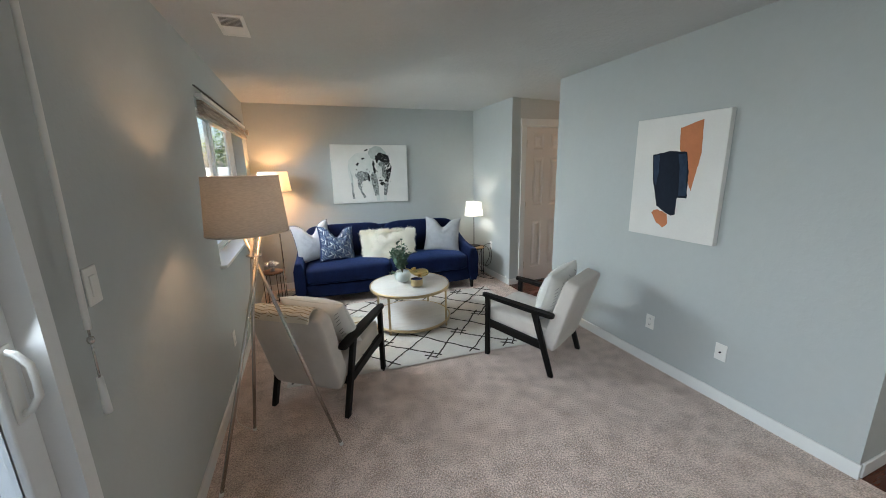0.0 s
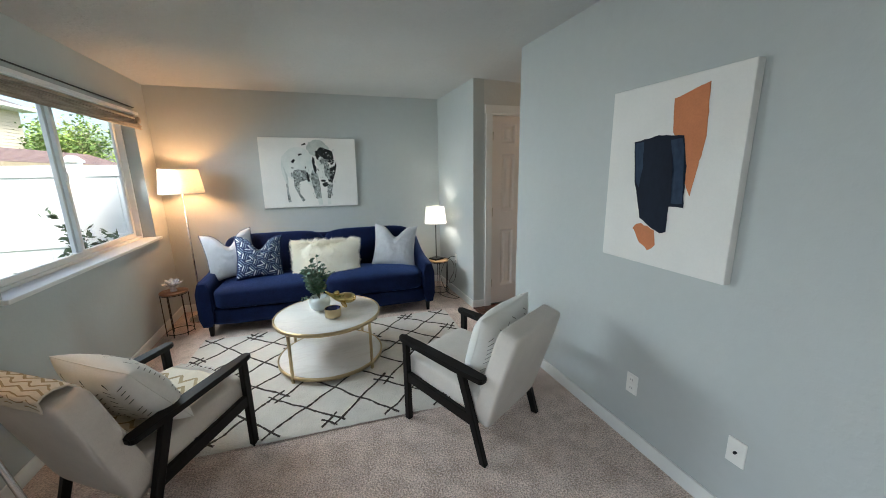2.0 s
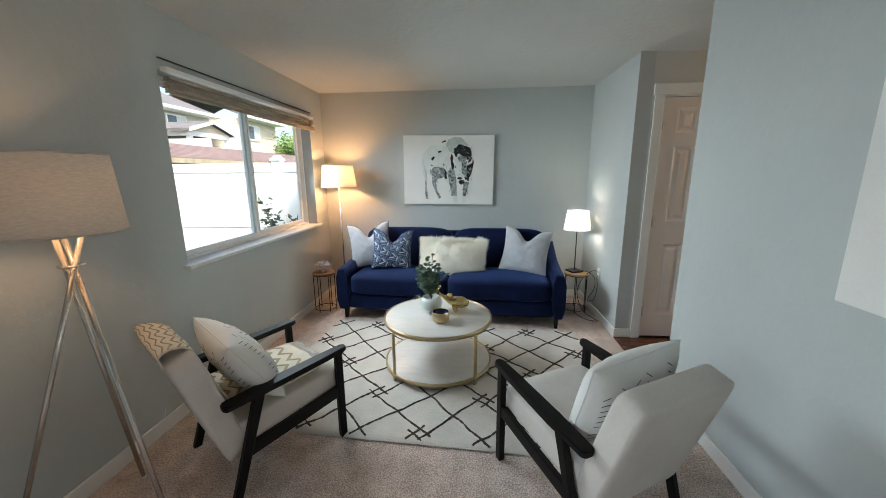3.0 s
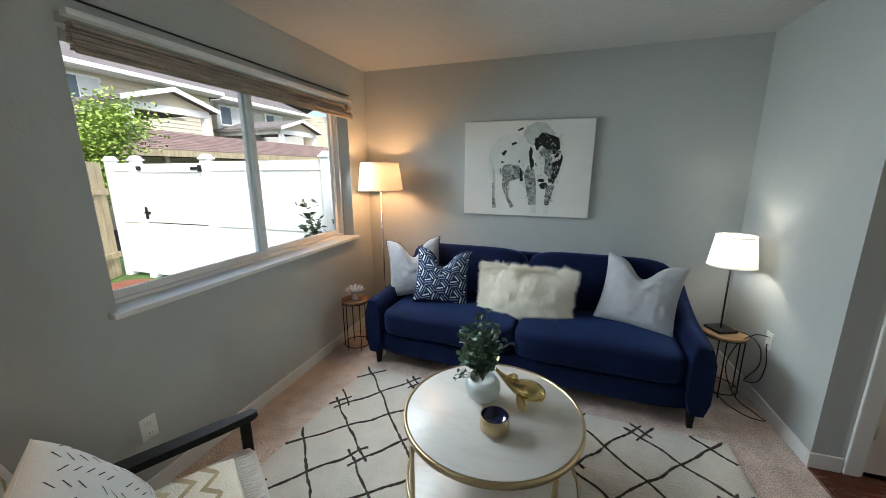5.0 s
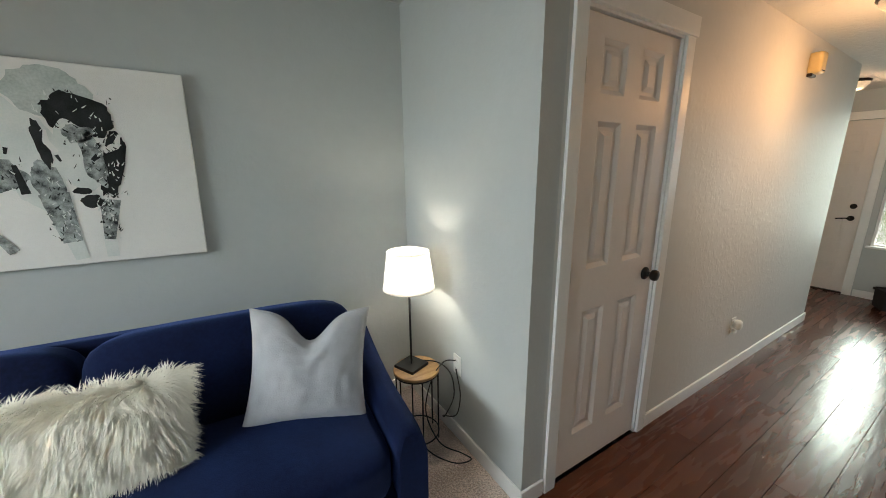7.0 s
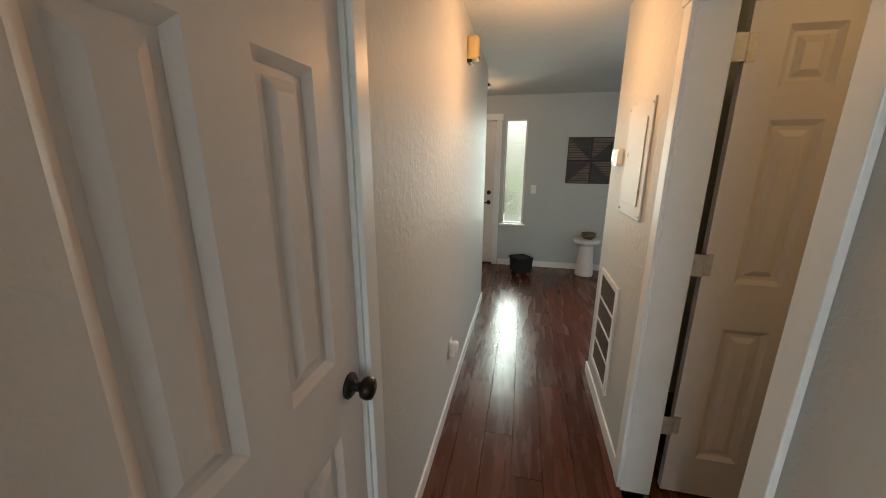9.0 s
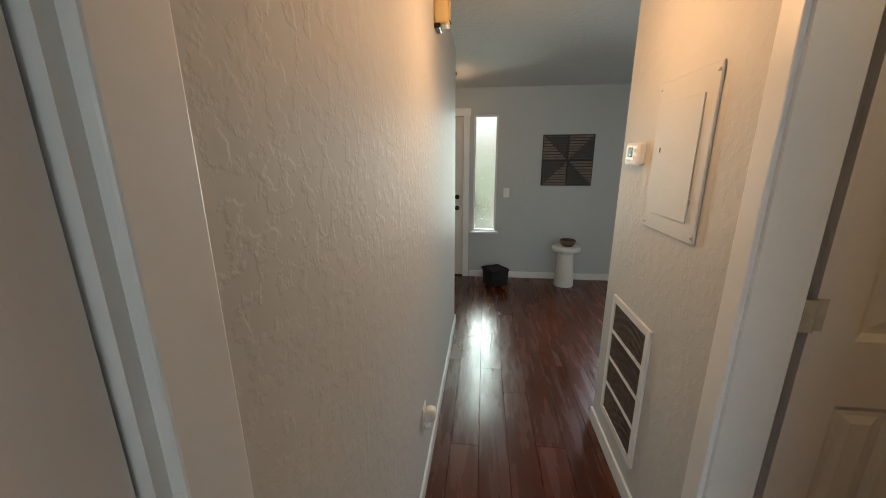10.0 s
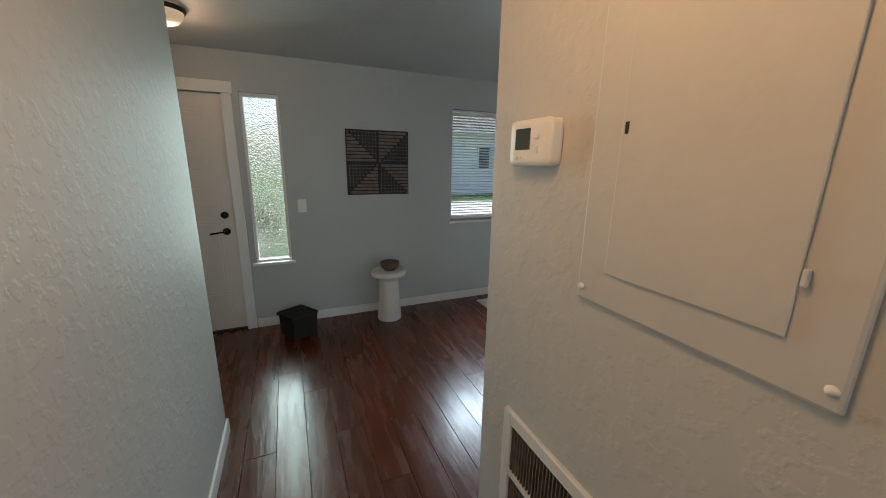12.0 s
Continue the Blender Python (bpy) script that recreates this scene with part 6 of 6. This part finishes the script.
# ---- front room ----
pd = empty("pedestal_table", pose(8.40, 4.165, 0.002), "white hourglass pedestal side table with bowl", "side table")
part("pedestal", lathe([(0, 0), (0.112, 0), (0.115, 0.01), (0.088, 0.39), (0.085, 0.40), (0, 0.40)], 40), "stone_white", pd)
part("neck", lathe([(0.06, 0.40), (0.06, 0.42), (0.12, 0.435)], 40), "stone_white", pd)
part("tabletop", lathe([(0, 0.432), (0.12, 0.432), (0.158, 0.44), (0.165, 0.46), (0.165, 0.482), (0.152, 0.494), (0.09, 0.490), (0, 0.488)], 40), "stone_white", pd)
bw = part("woven_bowl", lathe([(0, 0.0), (0.055, 0.0), (0.085, 0.035), (0.092, 0.075), (0.085, 0.078), (0.075, 0.035), (0, 0.01)], 28), "stone_brown")
bw.matrix_world = pose(8.41, 4.15, 0.4915)
tagged(bw, "small brown bowl on the pedestal table", "bowl")

bn = empty("storage_bin", pose(8.36, 4.995, 0.002, 0, 0, 28), "black fabric storage bin on the wood floor", "storage bin")
part("body", prism([(-0.105, 0), (0.105, 0), (0.125, 0.19), (-0.125, 0.19)], -0.11, 0.11, "y"), "blackcloth", bn)
for y in (-0.115, 0.115):
    part("rim", turn_all(B(-0.13, 0.13, -0.008, 0.008, 0.18, 0.205, bevel=0.004), pose(0, y, 0, 0, 3, 0)), "blackcloth", bn)
for x in (-0.128, 0.128):
    part("rim", turn_all(B(-0.008, 0.008, -0.107, 0.107, 0.18, 0.205, bevel=0.004), pose(x, 0, 0)), "blackcloth", bn)
for z in (0.05, 0.08, 0.11):
    part("label_bar", B(-0.05, 0.03 - z * 0.3, -0.1125, -0.1105, z, z + 0.008), "grey_cloth", bn, "pale printed bar")

fr = empty("dining_rug", pose(7.3, 2.45, 0.002), "pale flat-woven rug on the wood floor", "rug")
part("weave", B(-1.1, 1.18, -1.0, 0.70, 0, 0.009, bevel=0.003), "rug", fr)


# ---- garden and street ----
def plane_sheet(name, x0, x1, y0, y1, z, material, label, cat):
    bm = bmesh.new()
    bm.faces.new([bm.verts.new(p) for p in ((x0, y0, z), (x1, y0, z), (x1, y1, z), (x0, y1, z))])
    return tagged(part(name, bm, material), label, cat, kind="structure")


plane_sheet("ground", -400, 400, -400, 400, -0.22, "grass", "green lawn around the house", "ground")
tagged(part("pavement", B(-3.2, XL - 0.155, -2.5, 4.6, -0.30, -0.12), "concrete"), "pale concrete patio slab by the door", "patio", kind="structure")
tagged(part("planting_bed", superbox(-4.0, 6.6, -0.21, 0.5, 0.6, 0.06, 4, 10), "bark"), "red bark mulch bed beside the fence", "planting bed", kind="structure")


# hidden slab added so the lawn bounces less green onto the houses
tagged(part("driveway", B(-15.2, -5.6, 8.2, 60, -0.30, -0.21), "asphalt"), "unseen asphalt court added behind the fence to cut green bounce", "driveway", kind="structure")


def vinyl_fence():
    Y = 7.42
    root = empty("vinyl_fence", pose(0, Y, -0.22), "white vinyl privacy fence with capped posts", "fence")
    posts = (-4.95, -4.36, -2.87, -0.80, 1.2)

    def post(x):
        p = part("post", B(x - 0.064, x + 0.064, -0.064, 0.064, 0, 1.94, bevel=0.006), "vinyl", root)
        bm = B(x - 0.082, x + 0.082, -0.082, 0.082, 1.925, 1.955, bevel=0.006)
        bm2 = bm
        prism([(x - 0.075, 1.955), (x + 0.075, 1.955), (x + 0.02, 2.005), (x - 0.02, 2.005)], -0.06, 0.06, "y", bm2)
        part("post_cap", bm2, "vinyl", p)
    for x in posts:
        post(x)
    for a, b in zip(posts, posts[1:]):
        a, b = a + 0.064, b - 0.064
        gate = abs(a + 4.296) < 0.02
        for z in (0.06, 0.93 if not gate else 0.95, 1.76 if not gate else 1.74):
            part("rail", B(a, b, -0.028, 0.028, z, z + 0.135, bevel=0.006), "vinyl", root)
        for z0, z1 in ((0.195, 0.93), (1.065, 1.76)):
            n = max(2, int((b - a) / 0.28))
            for k in range(n):
                u0, u1 = a + (b - a) * k / n, a + (b - a) * (k + 1) / n
                part("board", B(u0 + 0.002, u1 - 0.002, -0.014, 0.014, z0, z1), "vinyl", root)
    for x, z in ((-3.00, 1.80), (-3.00, 0.25)):
        part("gate_hinge", box(B(x - 0.16, x + 0.02, -0.045, -0.029, z - 0.022, z + 0.022, bevel=0.008), x + 0.02, x + 0.10, -0.078, -0.064, z - 0.05, z + 0.05, bevel=0.01), "black", root, "black gate hinge")
    part("gate_latch", box(box(B(-4.30, -4.22, -0.06, -0.029, 1.78, 1.84, bevel=0.006), -4.26, -4.23, -0.06, -0.029, 1.00, 1.20, bevel=0.006), -4.31, -4.17, -0.05, -0.029, 1.085, 1.125, bevel=0.006), "black", root, "black gate latch")


vinyl_fence()


def board_fence():
    root = empty("board_fence", pose(-4.98, 7.28, -0.22, 0, 0, -60), "weathered tan wooden board fence", "fence")
    for k in range(16):
        x = k * 0.146
        part("board", B(x + 0.002, x + 0.143, -0.010, 0.010, 0.02, 1.90 + 0.01 * (k % 3), bevel=0.003), "cedar", root)
    for z in (0.35, 1.4):
        part("rail", B(0, 2.34, 0.010, 0.05, z, z + 0.09), "cedar", root)


board_fence()


def gable(bm, x0, x1, y0, y1, z0, rise, over=0.25, thick=0.14):
    """A gable roof over a box, its ridge along x."""
    ym = (y0 + y1) / 2
    sl = rise / (ym - y0)
    a, b = y0 - over, y1 + over
    zo = z0 - over * sl
    prism([(a, zo), (ym, z0 + rise), (ym, z0 + rise + thick), (a, zo + thick)], x0 - over, x1 + over, "x", bm)
    prism([(ym, z0 + rise), (b, zo), (b, zo + thick), (ym, z0 + rise + thick)], x0 - over, x1 + over, "x", bm)
    return bm


def far_window(root, x, y0, y1, z0, z1):
    w = part("window", B(x, x + 0.08, y0 - 0.1, y1 + 0.1, z0 - 0.1, z1 + 0.1), "vinyl", root)
    ym = (y0 + y1) / 2
    for a, b, look_of in ((y0, ym - 0.03, "darkpane"), (ym + 0.03, y1, "pale_pane")):
        part("pane", B(x + 0.081, x + 0.095, a, b, z0, z1), look_of, w)


def townhouse(y0, y1, x, siding, eave, label):
    root = empty("townhouse", pose(0, 0, 0), label, "house", "row of townhouses behind the fence")
    bm = B(x - 8, x, y0, y1, -0.22, eave)
    part("wall", bm, siding, root)
    bm = bmesh.new()
    z = -0.1
    while z < eave - 0.1:
        prism([(x + 0.002, z), (x + 0.035, z), (x + 0.012, z + 0.19), (x + 0.002, z + 0.19)], y0, y1, "y", bm)
        prism([(y0 - 0.002, z), (y0 - 0.035, z), (y0 - 0.012, z + 0.19), (y0 - 0.002, z + 0.19)], x - 8, x, "x", bm)
        z += 0.2
    s = part("siding", bm, siding, root)
    s["kind"] = "stuff"
    bm = prism([(x + 0.7, eave), (x - 4, eave + 1.9), (x - 8.7, eave), (x - 8.7, eave + 0.16), (x - 4, eave + 2.08), (x + 0.7, eave + 0.16)], y0 - 0.3, y1 + 0.3, "y")
    r = part("roof", bm, "shingle_grey", root)
    part("gutter", B(x + 0.70, x + 0.84, y0 - 0.3, y1 + 0.3, eave - 0.02, eave + 0.17, bevel=0.02), "vinyl", r, "white gutter and fascia")
    part("soffit", B(x + 0.01, x + 0.70, y0 - 0.3, y1 + 0.3, eave - 0.05, eave - 0.005), "vinyl", r, "white soffit")
    return root


def porch(root, x0, x1, y0, y1, z):
    bm = gable(bmesh.new(), x0, x1, y0, y1, z, 0.48)
    r = part("porch_roof", bm, "shingle_grey", root)
    bm = prism([(y0, z - 0.02), (y1, z - 0.02), ((y0 + y1) / 2, z + 0.46)], x1 - 0.12, x1 - 0.02, "x")
    part("gable_end", bm, "siding", r)
    bm = bmesh.new()
    ym, sl = (y0 + y1) / 2, 0.48 / ((y1 - y0) / 2)
    for a, b in ((y0 - 0.25, ym), (y1 + 0.25, ym)):
        za = z - 0.25 * sl
        prism([(a, za - 0.02), (b, z + 0.46), (b, z + 0.63), (a, za + 0.15)], x1 + 0.25, x1 + 0.30, "x", bm)
    part("bargeboard", bm, "vinyl", r, "white bargeboard")
    part("beam", B(x1 - 0.15, x1, y0, y1, z - 0.28, z - 0.03), "vinyl", root)
    part("beam", B(x0, x1 - 0.16, y0, y0 + 0.14, z - 0.28, z - 0.03), "vinyl", root)
    for y in (y0 + 0.14, y1 - 0.14):
        part("porch_post", B(x1 - 0.22, x1 - 0.0, y - 0.11, y + 0.11, -0.2, z - 0.29), "vinyl", root)
    part("porch_back", B(x0 + 0.05, x0 + 0.12, y0, y1, -0.2, z - 0.3), "siding", root)


t1 = townhouse(2.0, 19.2, -16.3, "siding", 5.55, "tan lap-sided two-storey townhouse with gabled porch")
for y in (6.4, 10.2, 13.4, 16.8):
    far_window(t1, -16.27, y - 0.7, y + 0.7, 4.3, 5.25)
porch(t1, -16.2, -11.8, 12.15, 15.25, 3.95)
t2 = townhouse(20.2, 27.6, -17.0, "siding_grey", 5.55, "grey lap-sided two-storey townhouse with gabled porch")
for y in (21.1, 24.6):
    far_window(t2, -16.97, y - 0.7, y + 0.7, 4.3, 5.25)
porch(t2, -16.9, -12.6, 20.2, 23.3, 3.85)
t3 = townhouse(28.6, 33.5, -15.4, "siding", 5.7, "tan lap-sided two-storey townhouse further off")
for y in (30.2,):
    far_window(t3, -15.37, y - 0.7, y + 0.7, 4.3, 5.25)


def carport():
    root = empty("carport", pose(0, 0, 0), "long low carport with brown shingle roof", "carport")
    bm = prism([(-7.9, 2.02), (-9.5, 2.62), (-11.1, 2.02), (-11.1, 2.12), (-9.5, 2.74), (-7.9, 2.12)], 4.5, 27.0, "y")
    r = part("roof", bm, "shingle", root)
    bm = bmesh.new()
    for k in range(11):
        t0, t1_ = k / 11, (k + 1) / 11
        xa, za = -7.9 - 1.6 * t0, 2.12 + 0.62 * t0
        xb, zb = -7.9 - 1.6 * t1_, 2.12 + 0.62 * t1_
        prism([(xa, za + 0.004), (xb, zb + 0.004), (xa, za + 0.022)], 4.5, 27.0, "y", bm)
    c = part("shingle_courses", bm, "shingle", r)
    c["kind"] = "stuff"
    part("fascia", B(-7.93, -7.89, 4.5, 27.0, 1.94, 2.11), "cedar", r)
    for k in range(8):
        part("carport_post", B(-8.15, -8.03, 4.7 + k * 2.9, 4.82 + k * 2.9, -0.22, 2.02), "cedar", root)
    part("back_wall", B(-11.0, -10.9, 4.6, 26.9, -0.22, 2.02), "siding", root)


carport()


def shrub(name, m, h, spread, leaves, size, material, label, seed, cat="tree", limbs=7):
    """Trunk and limbs with a loose crown of single leaves."""
    root = empty(name, m, label, cat)
    rng = random.Random(seed)
    bm = bmesh.new()
    rod(bm, (0, 0, 0), (0.03, 0.02, h * 0.45), 0.05 * h / 3, 0.035 * h / 3, n=8)
    tips = []
    for k in range(limbs):
        a = rng.uniform(0, 6.28)
        lean = rng.uniform(0.3, 1.0)
        b = Vector((0.02, 0.01, h * rng.uniform(0.15, 0.45)))
        e = b + Vector((math.cos(a) * spread * lean, math.sin(a) * spread * lean, h * rng.uniform(0.25, 0.55)))
        mid = b.lerp(e, 0.5) + Vector((0, 0, 0.08 * h))
        tube([b, mid, e], 0.016 * h / 3, 6, bm)
        tips += [mid, e, e.lerp(mid, 0.5), e + Vector((rng.uniform(-.3, .3), rng.uniform(-.3, .3), rng.uniform(0, .3))) * spread]
    part("trunk", bm, "trunk", root)
    verts, faces = [], []
    for k in range(leaves):
        c = rng.choice(tips)
        p = c + Vector((rng.gauss(0, 1), rng.gauss(0, 1), rng.gauss(0, 0.8))) * spread * 0.22
        d = Vector((rng.uniform(-1, 1), rng.uniform(-1, 1), rng.uniform(-0.6, 0.6))).normalized()
        a = d.cross(Vector((rng.uniform(-1, 1), rng.uniform(-1, 1), 1))).normalized()
        s = size * rng.uniform(0.6, 1.3)
        i = len(verts)
        verts += [p, p + d * s * 0.5 + a * s * 0.28, p + d * s, p + d * s * 0.5 - a * s * 0.28]
        faces.append((i, i + 1, i + 2, i + 3))
    me = bpy.data.meshes.new("crown")
    me.from_pydata([tuple(v) for v in verts], [], faces)
    me.materials.append(M[material])
    o = new("crown", me)
    o.parent = root
    o["kind"] = "stuff"
    return root


shrub("garden_tree", pose(-6.9, 7.5, -0.22), 3.0, 1.3, 30000, 0.09, "foliage_light", "bright green leafy tree behind the fence", 4, limbs=11)
shrub("rose_bush", pose(-0.60, 6.88, -0.22), 1.75, 0.34, 260, 0.09, "foliage_dark", "sparse rose bush outside the window", 9, "bush", 6)
shrub("rose_bush", pose(-1.15, 6.85, -0.22), 0.98, 0.24, 110, 0.08, "foliage_dark", "low rose bush against the fence", 12, "bush", 5)
for k, (x, y, h) in enumerate(((-13, 33, 5.2), (-8.5, 36, 5.0), (-17, 43, 6.5), (-4.5, 38, 5.4), (-21, 48, 7.5), (-1, 44, 6))):
    shrub("street_tree", pose(x, y, -0.22), h, h * 0.36, 2600, 0.28, "foliage_light" if k % 3 else "foliage", "leafy green tree beyond the carport", 40 + k, limbs=12)

# the street side, seen through the entry windows
tagged(part("road", B(13.5, 20, -200, 200, -0.30, -0.205), "concrete"), "pale concrete drive in front of the house", "road", kind="structure")
for k, (x, y, h) in enumerate(((12.4, 5.3, 0.95), (11.6, 3.4, 1.2), (12.3, 0.2, 1.1), (24, 16.0, 7.5), (34, -22, 8))):
    shrub("front_tree", pose(x, y, -0.22), h, h * 0.34, 2200, 0.10 if h < 3 else 0.35, "foliage", "green shrub in the front garden" if h < 3 else "tall green tree across the drive", 60 + k, limbs=9)

facing = townhouse(3.5, 15.5, -24.0, "siding_white", 3.1, "white lap-sided house across the drive")
for y in (6.0, 9.0, 12.5):
    far_window(facing, -23.97, y - 0.7, y + 0.7, 1.2, 2.4)
facing.matrix_world = pose(0, 0, 0, 0, 0, 180)

# ---- boards of the hall and front rooms ----
rng = random.Random(77)
meshes = {}
W = 0.155
row = 0
y = -1.2
while y < YB - 0.01:
    y1 = min(y + W, YB)
    x = XR + 0.001 - rng.uniform(0, 1.1)
    while x < XF:
        ln = 1.22
        a, b = max(x, XR + 0.001), min(x + ln, XF)
        near = b > XR and a < XF and y1 > 1.6
        if near and b - a > 0.02:
            k = (round(b - a, 2), round(y1 - y, 3))
            if k not in meshes:
                w, l = y1 - y - 0.0012, b - a - 0.001
                bm = bmesh.new()
                lo = [bm.verts.new(p) for p in ((0, 0, -0.010), (l, 0, -0.010), (l, w, -0.010), (0, w, -0.010))]
                mi = [bm.verts.new(p) for p in ((0, 0, -0.0016), (l, 0, -0.0016), (l, w, -0.0016), (0, w, -0.0016))]
                e = 0.0013
                hi = [bm.verts.new(p) for p in ((e, e, 0), (l - e, e, 0), (l - e, w - e, 0), (e, w - e, 0))]
                for p, q in ((lo, mi), (mi, hi)):
                    for i in range(4):
                        bm.faces.new((p[i], p[(i + 1) % 4], q[(i + 1) % 4], q[i]))
                bm.faces.new(hi)
                me = bpy.data.meshes.new("plank")
                bm.to_mesh(me)
                bm.free()
                me.materials.append(M["plank"])
                meshes[k] = me
            o = new("plank", meshes[k])
            o.parent = subfloor
            o.location = (a + 0.0005, y + 0.0006, 0.0)
        x += ln
    y = y1
